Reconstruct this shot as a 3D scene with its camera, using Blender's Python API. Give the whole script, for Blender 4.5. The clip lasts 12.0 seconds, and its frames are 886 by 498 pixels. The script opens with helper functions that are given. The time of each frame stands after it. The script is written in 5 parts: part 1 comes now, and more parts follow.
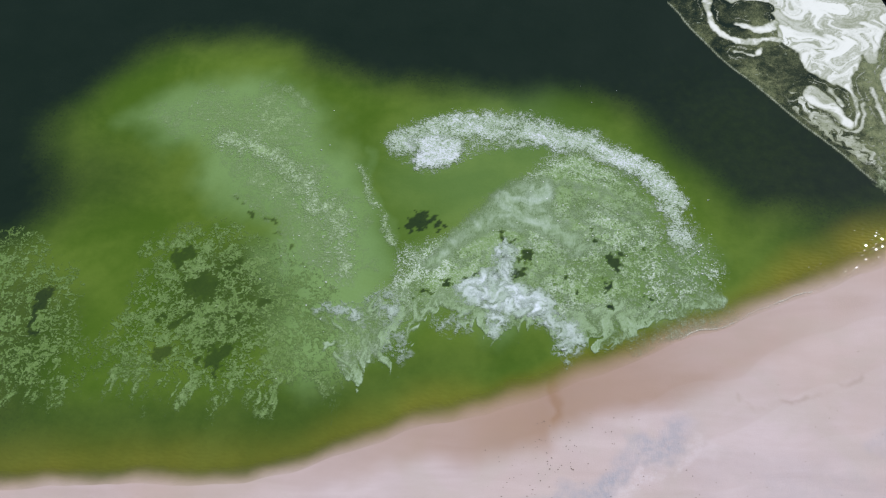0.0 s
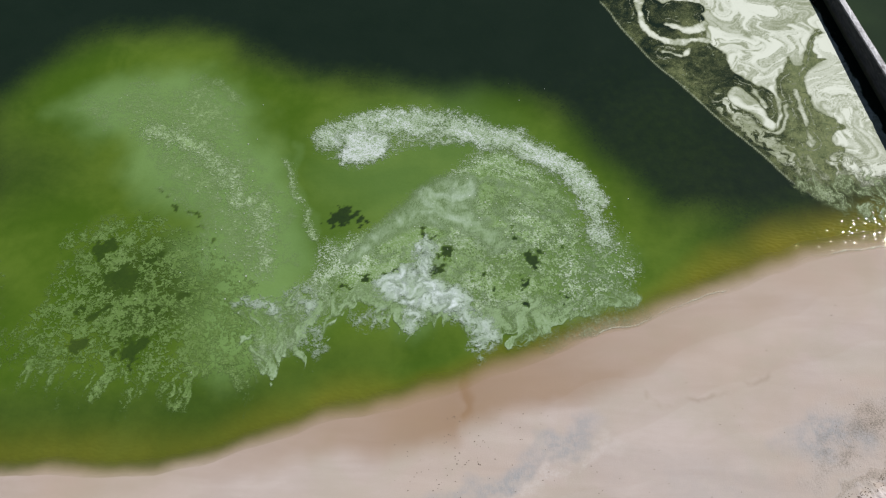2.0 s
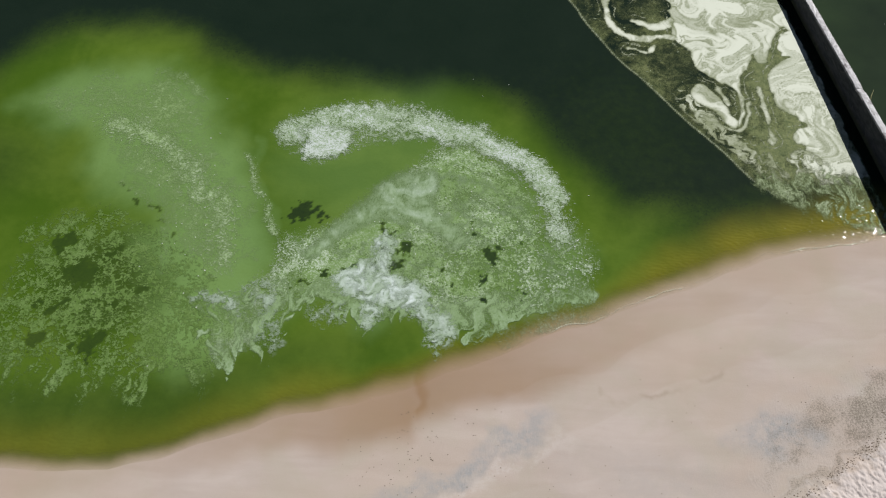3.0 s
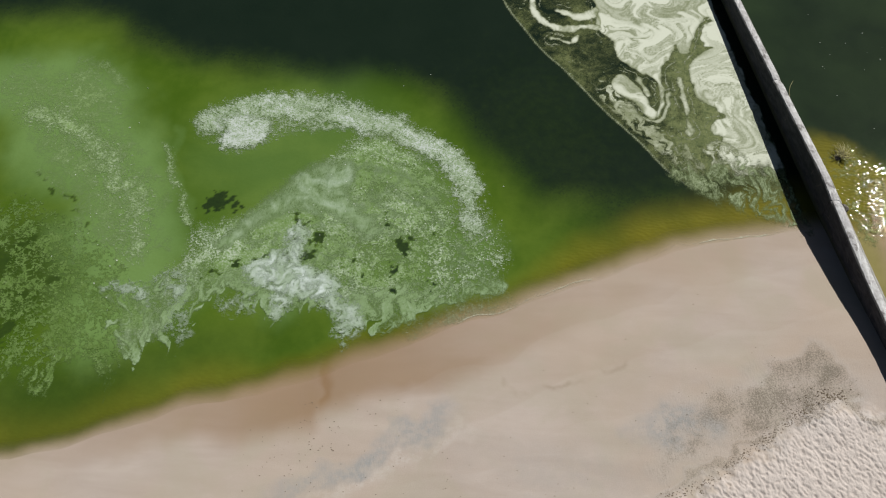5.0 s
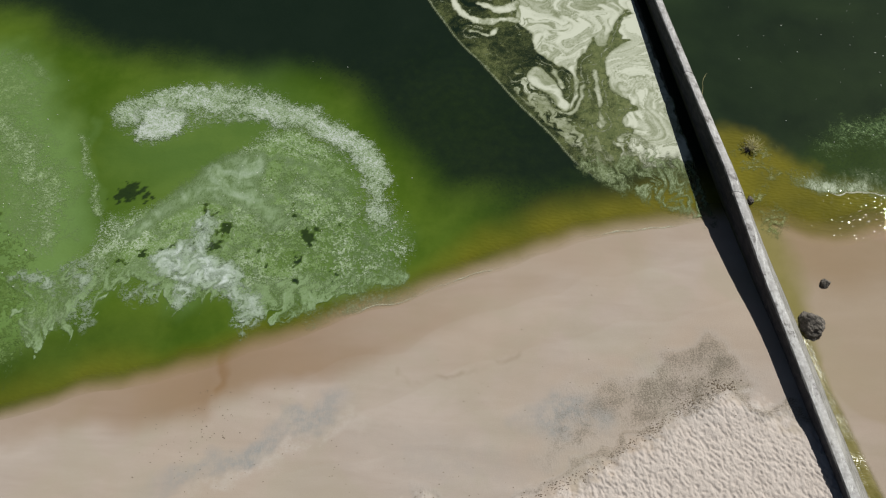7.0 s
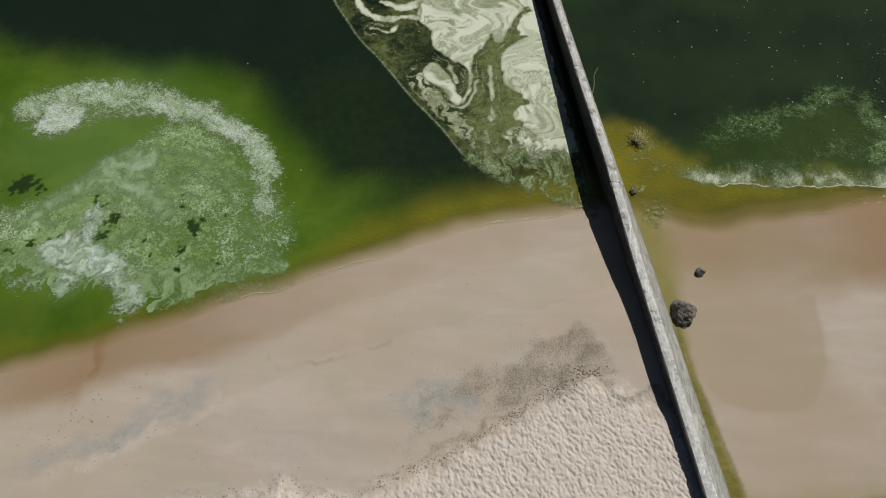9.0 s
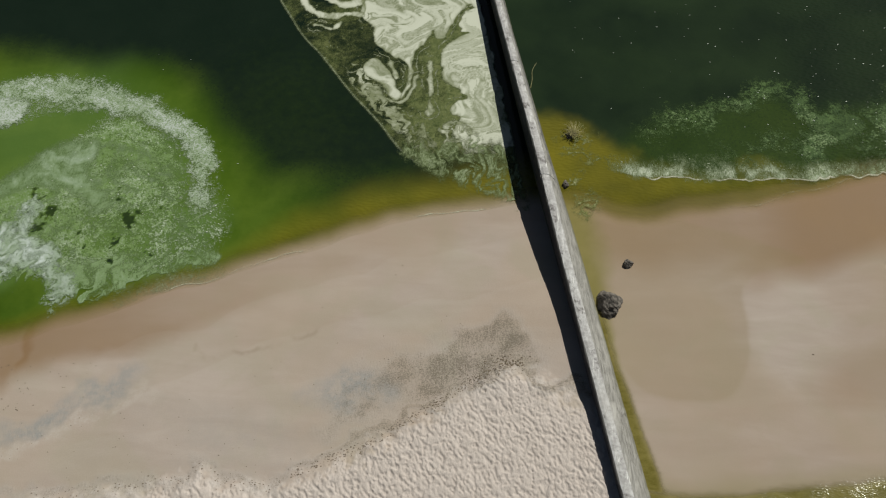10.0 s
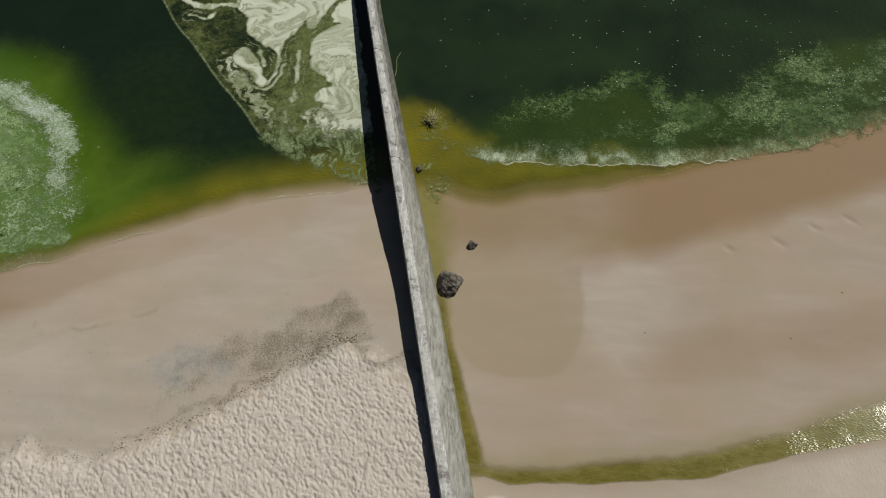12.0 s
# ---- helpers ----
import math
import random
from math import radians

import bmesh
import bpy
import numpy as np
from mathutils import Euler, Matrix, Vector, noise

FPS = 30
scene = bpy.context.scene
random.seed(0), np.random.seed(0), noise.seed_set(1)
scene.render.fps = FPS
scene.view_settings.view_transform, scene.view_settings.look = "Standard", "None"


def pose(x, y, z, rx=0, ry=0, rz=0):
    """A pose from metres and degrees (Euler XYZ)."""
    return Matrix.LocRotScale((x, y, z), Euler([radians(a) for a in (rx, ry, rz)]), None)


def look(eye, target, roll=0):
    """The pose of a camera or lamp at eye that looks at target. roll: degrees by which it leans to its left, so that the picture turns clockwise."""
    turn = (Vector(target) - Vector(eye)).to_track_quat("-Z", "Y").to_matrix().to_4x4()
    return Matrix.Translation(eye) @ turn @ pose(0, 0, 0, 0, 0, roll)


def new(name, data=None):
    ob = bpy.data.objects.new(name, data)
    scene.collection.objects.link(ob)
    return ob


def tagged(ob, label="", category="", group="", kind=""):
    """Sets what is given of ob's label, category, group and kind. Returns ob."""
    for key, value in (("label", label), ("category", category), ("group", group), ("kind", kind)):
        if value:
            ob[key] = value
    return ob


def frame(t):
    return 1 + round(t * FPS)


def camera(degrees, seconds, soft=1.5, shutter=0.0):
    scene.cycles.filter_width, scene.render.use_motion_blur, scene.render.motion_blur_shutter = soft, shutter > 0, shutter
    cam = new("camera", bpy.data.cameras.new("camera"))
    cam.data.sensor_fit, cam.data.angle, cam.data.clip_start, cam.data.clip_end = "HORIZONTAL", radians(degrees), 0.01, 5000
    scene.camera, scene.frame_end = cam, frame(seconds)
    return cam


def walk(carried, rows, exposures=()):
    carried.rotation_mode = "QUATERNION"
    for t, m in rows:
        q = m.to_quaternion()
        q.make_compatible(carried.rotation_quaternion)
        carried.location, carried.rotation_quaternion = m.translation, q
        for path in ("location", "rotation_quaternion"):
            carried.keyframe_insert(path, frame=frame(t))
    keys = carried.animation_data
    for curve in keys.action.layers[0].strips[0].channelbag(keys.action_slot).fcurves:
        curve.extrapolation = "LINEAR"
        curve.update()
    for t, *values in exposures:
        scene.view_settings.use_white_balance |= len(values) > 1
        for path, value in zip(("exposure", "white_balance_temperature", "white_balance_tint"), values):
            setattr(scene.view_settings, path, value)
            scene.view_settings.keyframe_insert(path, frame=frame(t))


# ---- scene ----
cam = camera(50.0, 12.0, 1.2)
PATH = [
    (0, (-1.494, -1.048, 29.272), (-1.648, 0.035, 27.598), -5.4),
    (0.5, (-0.908, -0.96, 29.353), (-1.057, 0.117, 27.674), -5.1),
    (1, (-0.339, -0.904, 29.425), (-0.478, 0.168, 27.743), -4.6),
    (1.5, (0.3, -0.938, 29.431), (0.168, 0.135, 27.749), -4.0),
    (2, (0.883, -0.915, 29.426), (0.761, 0.157, 27.742), -3.4),
    (2.5, (1.5, -0.822, 29.465), (1.387, 0.243, 27.776), -2.9),
    (3, (2.228, -0.751, 29.496), (2.115, 0.308, 27.803), -2.7),
    (5, (5.259, -0.424, 29.565), (5.157, 0.61, 27.856), -2.2),
    (5.5, (6.207, -0.416, 29.557), (6.099, 0.615, 27.847), -2.4),
    (6, (7.159, -0.328, 29.597), (7.046, 0.696, 27.883), -2.7),
    (6.5, (8.224, -0.33, 29.603), (8.101, 0.692, 27.888), -3.2),
    (7, (9.296, -0.44, 29.546), (9.164, 0.586, 27.834), -3.5),
    (9, (14.271, -1.232, 28.942), (14.103, -0.167, 27.258), -4.8),
    (9.5, (15.571, -1.435, 28.727), (15.393, -0.36, 27.05), -5.1),
    (10, (17.007, -1.708, 28.505), (16.826, -0.621, 26.837), -5.1),
    (10.5, (18.193, -1.929, 28.222), (18.013, -0.829, 26.561), -5.0),
    (11, (19.56, -2.193, 28.014), (19.386, -1.081, 26.361), -4.5),
    (11.5, (20.78, -2.457, 27.796), (20.61, -1.333, 26.151), -4.3),
    (12, (22.189, -2.689, 27.556), (22.026, -1.554, 25.917), -3.7),
]
walk(cam, [(t, look(eye, target, roll)) for t, eye, target, roll in PATH], [(0, 0.41, 5600, 20), (0.7, 0.33, 5800, 13), (2, 0.26, 6100, 10), (4, 0.15, 6400, 7), (8, -0.06, 6600, 3), (12, -0.26, 6800, 1)])

# ---- world, sun ----
SUN = Vector((0.42, 0.53, 0.73)).normalized()
world = bpy.data.worlds.new("sky")
scene.world = world
world.use_nodes = True
wn = world.node_tree
sky = wn.nodes.new("ShaderNodeTexSky")
sky.sky_type, sky.sun_disc = "NISHITA", False
sky.sun_elevation = math.asin(SUN.z)
sky.sun_rotation = math.atan2(SUN.x, SUN.y)
wn.links.new(sky.outputs[0], wn.nodes["Background"].inputs[0])
wn.nodes["Background"].inputs[1].default_value = 0.024
sun = new("sun", bpy.data.lights.new("sun", "SUN"))
sun.data.energy, sun.data.angle, sun.data.color = 5.0, radians(0.5), (1.0, 0.97, 0.92)
sun.matrix_world = look(tuple(SUN * 60), (0, 0, 0))


# ---- plan: shoreline, wall line, heights ----
def line(x, pts):
    xs, ys = zip(*pts)
    return np.interp(x, xs, ys)


SHORE_W = [(-40, 6.5), (-26, 7.6), (-18, 8.2), (-14, 8.6), (-10, 8.8), (-6, 10.2), (-4, 11.0), (-2, 11.7), (0, 12.3), (2, 13.2), (4, 14.3), (6, 15.0), (8, 15.9), (10, 17.0), (12, 17.8), (14, 18.4), (17.3, 18.9)]
SHORE_E = [(17.3, 18.7), (18.6, 18.6), (21, 18.1), (24.5, 18.8), (28, 20.0), (31, 21.2), (36, 23.1), (50, 27)]
DUNE = [(-40, 3.0), (0, 6.2), (6.5, 7.5), (7.1, 7.9), (8.1, 7.6), (9.4, 7.5), (10.6, 8.3), (12.1, 9.0), (13.5, 10.0), (14.7, 11.0), (16.1, 12.0), (16.9, 12.2), (18.0, 11.6), (18.7, 11.4), (20, 11.0)]
POOL_N = [(19, 8.5), (21, 8.45), (22.2, 8.3), (24.7, 8.75), (28.1, 9.35), (30.7, 10.15), (32.2, 10.9), (34, 11.5), (45, 14)]
POOL_S = [(19, 8.2), (21, 8.15), (22.2, 7.85), (24.7, 8.05), (28.1, 8.5), (30.6, 9.35), (33.6, 10.2), (45, 13)]


def wall_x(y):
    return 15.22 + 0.2395 * (28.0 - y)


def wall_top(y):
    return line(y, [(-60, 1.1), (8, 1.12), (13, 1.1), (16, 1.06), (18, 1.17), (19.4, 1.26), (20.5, 1.33), (31, 0.87), (60, 0.6)])


def apron_width(y):
    return line(y, [(8, 1.12), (12, 1.04), (16, 0.98), (19, 0.88), (22, 0.76), (28, 0.63)])


def smooth(a, b, v):
    t = np.clip((v - a) / (b - a), 0, 1)
    return t * t * (3 - 2 * t)


TABLE = np.random.RandomState(7).rand(256, 256)


def vnoise(x, y, seed=0):
    x, y = x + 17.3 * seed, y - 9.1 * seed
    xi, yi = np.floor(x).astype(int), np.floor(y).astype(int)
    u, v = x - xi, y - yi
    u, v = u * u * u * (u * (6 * u - 15) + 10), v * v * v * (v * (6 * v - 15) + 10)
    a, b, c, d = xi & 255, (xi + 1) & 255, yi & 255, (yi + 1) & 255
    return (TABLE[a, c] * (1 - u) + TABLE[b, c] * u) * (1 - v) + (TABLE[a, d] * (1 - u) + TABLE[b, d] * u) * v


def fbm(x, y, freq, octaves=4, seed=0, gain=0.5):
    out, amp, total = 0, 1.0, 0.0
    for k in range(octaves):
        c, s = math.cos(0.6 * k + seed), math.sin(0.6 * k + seed)
        out = out + amp * vnoise((c * x - s * y) * freq, (s * x + c * y) * freq, seed + k)
        total, amp, freq = total + amp, amp * gain, freq * 2.03
    return out / total


def warped(x, y, amount, freq, seed, octaves=4):
    return (x + amount * (fbm(x, y, freq, octaves, seed) - 0.5) * 2, y + amount * (fbm(x, y, freq, octaves, seed + 31) - 0.5) * 2)


def stirred(x, y, seed, amount=1.0, rounds=3, freq=0.4):
    """Places carried along eddies, so that a pattern over them looks drawn out."""
    for k in range(rounds):
        f = freq * 1.75 ** k
        e = 0.06 / f
        u = fbm(x, y + e, f, 2, seed + 7 * k) - fbm(x, y - e, f, 2, seed + 7 * k)
        v = fbm(x - e, y, f, 2, seed + 7 * k) - fbm(x + e, y, f, 2, seed + 7 * k)
        x, y = x + amount * 0.45 * u / (2 * e * f * f), y + amount * 0.45 * v / (2 * e * f * f)
    return x, y


def spline(pts, closed=True, n=5):
    """Points along a smooth curve through the given ones."""
    p, out = [np.array(q, float) for q in pts], []
    m = len(p)
    for i in range(m if closed else m - 1):
        a, b, c, d = (p[k % m] if closed else p[min(max(k, 0), m - 1)] for k in (i - 1, i, i + 1, i + 2))
        for t in np.linspace(0, 1, n, endpoint=False):
            out.append(0.5 * (2 * b + (c - a) * t + (2 * a - 5 * b + 4 * c - d) * t * t + (3 * b - a - 3 * c + d) * t ** 3))
    return np.array(out if closed else out + [p[-1]])


def inside(x, y, pts, reach=3.0):
    """Metres inside (+) or outside (-) of a smooth closed outline."""
    q = spline(pts)
    out = np.full(x.shape, -float(reach))
    near = (x > q[:, 0].min() - reach) & (x < q[:, 0].max() + reach) & (y > q[:, 1].min() - reach) & (y < q[:, 1].max() + reach)
    px, py = x[near], y[near]
    best, within = np.full(px.shape, 1e9), np.zeros(px.shape, bool)
    for a, b in zip(q, np.roll(q, -1, 0)):
        ex, ey = b - a
        t = np.clip(((px - a[0]) * ex + (py - a[1]) * ey) / (ex * ex + ey * ey + 1e-12), 0, 1)
        best = np.minimum(best, (px - a[0] - t * ex) ** 2 + (py - a[1] - t * ey) ** 2)
        within ^= ((a[1] > py) != (b[1] > py)) & (px < ex * (py - a[1]) / (ey if abs(ey) > 1e-12 else 1e-12) + a[0])
    out[near] = np.sqrt(best) * np.where(within, 1, -1)
    return np.maximum(out, -reach)


def along(x, y, pts):
    """Distance from a smooth open curve."""
    q = spline(pts, False)
    best = np.full(x.shape, 1e9)
    for a, b in zip(q[:-1], q[1:]):
        ex, ey = b - a
        t = np.clip(((x - a[0]) * ex + (y - a[1]) * ey) / (ex * ex + ey * ey + 1e-12), 0, 1)
        best = np.minimum(best, (x - a[0] - t * ex) ** 2 + (y - a[1] - t * ey) ** 2)
    return np.sqrt(best)


def spot(x, y, cx, cy, rx, ry):
    return 1 - np.sqrt(((x - cx) / rx) ** 2 + ((y - cy) / ry) ** 2)


def east_of_wall(x, y):
    return x > wall_x(y) + 0.5


def landward(x, y):
    """Metres from the waterline, + up the beach."""
    wob = 0.35 * (fbm(x, y * 0, 0.35, 3, 5) - 0.5) * 2
    return (np.where(east_of_wall(x, y), line(x, SHORE_E), line(x, SHORE_W)) + wob - y) * 0.9


def dune_mask(x, y, ragged=True):
    edge = line(x, DUNE) + 0.6 * (fbm(x, y, 1.3, 3, 9) - 0.5)
    if ragged:
        edge = edge + 0.7 * (vnoise(x * 4.5, y * 4.5, 10) - 0.5) + 0.5 * (vnoise(x * 9, y * 9, 11) - 0.5)
    return np.where(east_of_wall(x, y), 0.0, smooth(-0.35, 0.75, edge - y))


def ground_height(x, y):
    d = landward(x, y)
    west = 0.6 * (1 - np.exp(-np.maximum(d, 0) * 0.055 / 0.6))
    east = 0.16 * (1 - np.exp(-np.maximum(d, 0) * 0.03 / 0.16)) + 0.25 * smooth(0, 2.5, line(x, POOL_S) - y)
    land = np.where(east_of_wall(x, y), east, west)
    z = np.where(d > 0, land, np.maximum(d * 0.14, -3.0))
    dm = dune_mask(x, y, False)
    bank = np.exp(-np.maximum(wall_x(y) - x, 0) / 1.6)
    u, v = 0.9 * x + 0.42 * y, 0.42 * x - 0.9 * y
    tuft = fbm(u * 1.4, v * 0.6, 12.5, 2, 21, 0.5)
    pits = smooth(0.50, 0.76, vnoise(u * 19.0 + 1.5 * tuft, v * 8.6 + 1.0 * tuft, 27))
    relief = 0.034 * (tuft - 0.5) - 0.036 * pits + 0.07 * (fbm(x, y, 0.9, 2, 28) - 0.5)
    z = z + dm * (0.22 + 0.10 * bank + relief * smooth(3.0, 4.4, y) * smooth(-27, -24, x))
    z = z + np.where(east_of_wall(x, y), 0, 0.2 * (1 - dm) * smooth(17.0, 13.5, y) * np.exp(-np.maximum(wall_x(y) - x, 0) / 2.0))
    z = z + 0.02 * (fbm(x, y, 0.5, 3, 3) - 0.5) * smooth(0, 2, d)
    for cx, cy, size in ((31.15, 17.35, 0.3), (32.45, 18.1, 0.22), (33.75, 18.5, 0.32), (29.4, 17.0, 0.2)):
        a, b = (x - cx) * 0.78 - (y - cy) * 0.62, (x - cx) * 0.62 + (y - cy) * 0.78
        z = z - 0.035 * np.exp(-(a / size) ** 2 - (b / 0.09) ** 2)
    return z


def axis(far, *spans):
    """Grid lines: fine over the given (start, end, step) spans, then widening to far."""
    fine = np.concatenate([np.arange(a, b - step / 2, step) for a, b, step in spans])
    lo, hi, step = fine[0], fine[-1], spans[-1][2]
    out = step * 1.6 ** np.arange(1, 40)
    out = np.cumsum(out)
    out = np.r_[out[out < far], far]
    return np.r_[lo - out[::-1], fine, hi + out]


def grid_mesh(name, xs, ys, height, keep=None, fields=None):
    """A sheet over xs, ys; keep(x, y) > 0 at a corner keeps a face; fields: name -> four values per point."""
    X, Y = np.meshgrid(xs, ys)
    nx, ny = len(xs), len(ys)
    x, y = X.ravel(), Y.ravel()
    i = (np.arange(ny - 1)[:, None] * nx + np.arange(nx - 1)[None, :]).ravel()
    quads = np.stack([i, i + 1, i + nx + 1, i + nx], 1)
    if keep is not None:
        k = keep(x, y)
        quads = quads[(k[quads] > 0).any(1)]
        used = np.zeros(len(x), bool)
        used[quads.ravel()] = True
        index = np.cumsum(used) - 1
        quads, x, y = index[quads], x[used], y[used]
    z = height(x, y)
    me = bpy.data.meshes.new(name)
    me.vertices.add(len(x))
    me.vertices.foreach_set("co", np.stack([x, y, z], 1).astype(np.float32).ravel())
    me.loops.add(4 * len(quads))
    me.loops.foreach_set("vertex_index", quads.astype(np.int32).ravel())
    me.polygons.add(len(quads))
    me.polygons.foreach_set("loop_start", np.arange(0, 4 * len(quads), 4, dtype=np.int32))
    me.polygons.foreach_set("loop_total", np.full(len(quads), 4, np.int32))
    me.polygons.foreach_set("use_smooth", np.ones(len(quads), bool))
    me.update(calc_edges=True)
    if fields is not None:
        for key, values in fields(x, y).items():
            r, g, b, a = (np.broadcast_to(v, x.shape) for v in values)
            for tail, four in (("", (r, g, b, np.ones(x.shape))), ("_more", (a, a, a, np.ones(x.shape)))):
                att = me.attributes.new(key + tail, "FLOAT_COLOR", "POINT")
                att.data.foreach_set("color", np.stack(four, 1).astype(np.float32).ravel())
    return me


# ---- materials ----
class Mat:
    """Short hand for a node material."""

    def __init__(self, name):
        self.m = bpy.data.materials.new(name)
        self.m.use_nodes = True
        self.t = self.m.node_tree
        self.p = self.t.nodes["Principled BSDF"]
        self.out = self.t.nodes["Material Output"]
        self.co = self.t.nodes.new("ShaderNodeTexCoord").outputs["Object"]

    def put(self, socket, value):
        if isinstance(value, (int, float)):
            socket.default_value = value
        elif isinstance(value, tuple):
            socket.default_value = (*value, 1) if len(value) == 3 and socket.type == "RGBA" else value
        else:
            self.t.links.new(value, socket)

    def noise(self, scale, detail=4, rough=0.55, distort=0.0, vec=None):
        n = self.t.nodes.new("ShaderNodeTexNoise")
        self.put(n.inputs["Vector"], vec or self.co)
        for k, v in (("Scale", scale), ("Detail", detail), ("Roughness", rough), ("Distortion", distort)):
            n.inputs[k].default_value = v
        return n.outputs["Fac"]

    def cells(self, scale, out="Color", feature="F1", vec=None, rand=1.0):
        n = self.t.nodes.new("ShaderNodeTexVoronoi")
        n.feature = feature
        self.put(n.inputs["Vector"], vec or self.co)
        n.inputs["Scale"].default_value = scale
        n.inputs["Randomness"].default_value = rand
        return n.outputs[out]

    def stretch(self, sx, sy, sz=1.0, rz=0.0):
        n = self.t.nodes.new("ShaderNodeMapping")
        self.put(n.inputs["Vector"], self.co)
        n.inputs["Scale"].default_value = (sx, sy, sz)
        n.inputs["Rotation"].default_value = (0, 0, radians(rz))
        return n.outputs[0]

    def axis(self, k):
        """One coordinate of the place."""
        n = self.t.nodes.new("ShaderNodeSeparateXYZ")
        self.t.links.new(self.co, n.inputs[0])
        return n.outputs[k]

    def attr(self, name):
        n, more = self.t.nodes.new("ShaderNodeAttribute"), self.t.nodes.new("ShaderNodeAttribute")
        n.attribute_name, more.attribute_name = name, name + "_more"
        s = self.t.nodes.new("ShaderNodeSeparateColor")
        self.t.links.new(n.outputs["Color"], s.inputs[0])
        return s.outputs[0], s.outputs[1], s.outputs[2], more.outputs["Fac"]

    def bent(self, vec, scale, amount):
        """The place vec, pushed about by noise."""
        wob = self.t.nodes.new("ShaderNodeTexNoise")
        self.put(wob.inputs["Vector"], self.co)
        wob.inputs["Scale"].default_value, wob.inputs["Detail"].default_value = scale, 3
        n = self.t.nodes.new("ShaderNodeVectorMath")
        n.operation = "MULTIPLY_ADD"
        self.t.links.new(wob.outputs["Color"], n.inputs[0])
        n.inputs[1].default_value = (amount, amount, 0)
        self.t.links.new(vec, n.inputs[2])
        return n.outputs[0]

    def math(self, op, a, b=0.0, clamp=False):
        n = self.t.nodes.new("ShaderNodeMath")
        n.operation, n.use_clamp = op, clamp
        self.put(n.inputs[0], a)
        self.put(n.inputs[1], b)
        return n.outputs[0]

    def ramp(self, v, a, b, lo=0.0, hi=1.0):
        n = self.t.nodes.new("ShaderNodeMapRange")
        n.interpolation_type = "SMOOTHSTEP"
        self.put(n.inputs["Value"], v)
        for k, w in (("From Min", a), ("From Max", b), ("To Min", lo), ("To Max", hi)):
            self.put(n.inputs[k], w)
        return n.outputs[0]

    def mix(self, f, a, b):
        n = self.t.nodes.new("ShaderNodeMix")
        n.data_type = "RGBA"
        self.put(n.inputs[0], f)
        self.put(n.inputs[6], a)
        self.put(n.inputs[7], b)
        return n.outputs[2]

    def bump(self, v, strength, distance):
        n = self.t.nodes.new("ShaderNodeBump")
        self.put(n.inputs["Height"], v)
        n.inputs["Strength"].default_value, n.inputs["Distance"].default_value = strength, distance
        self.t.links.new(n.outputs[0], self.p.inputs["Normal"])

    def done(self, color, rough, alpha=None, ior=1.45):
        self.put(self.p.inputs["Base Color"], color)
        self.put(self.p.inputs["Roughness"], rough)
        self.p.inputs["IOR"].default_value = ior
        if alpha is not None:
            self.put(self.p.inputs["Alpha"], alpha)
        return self.m


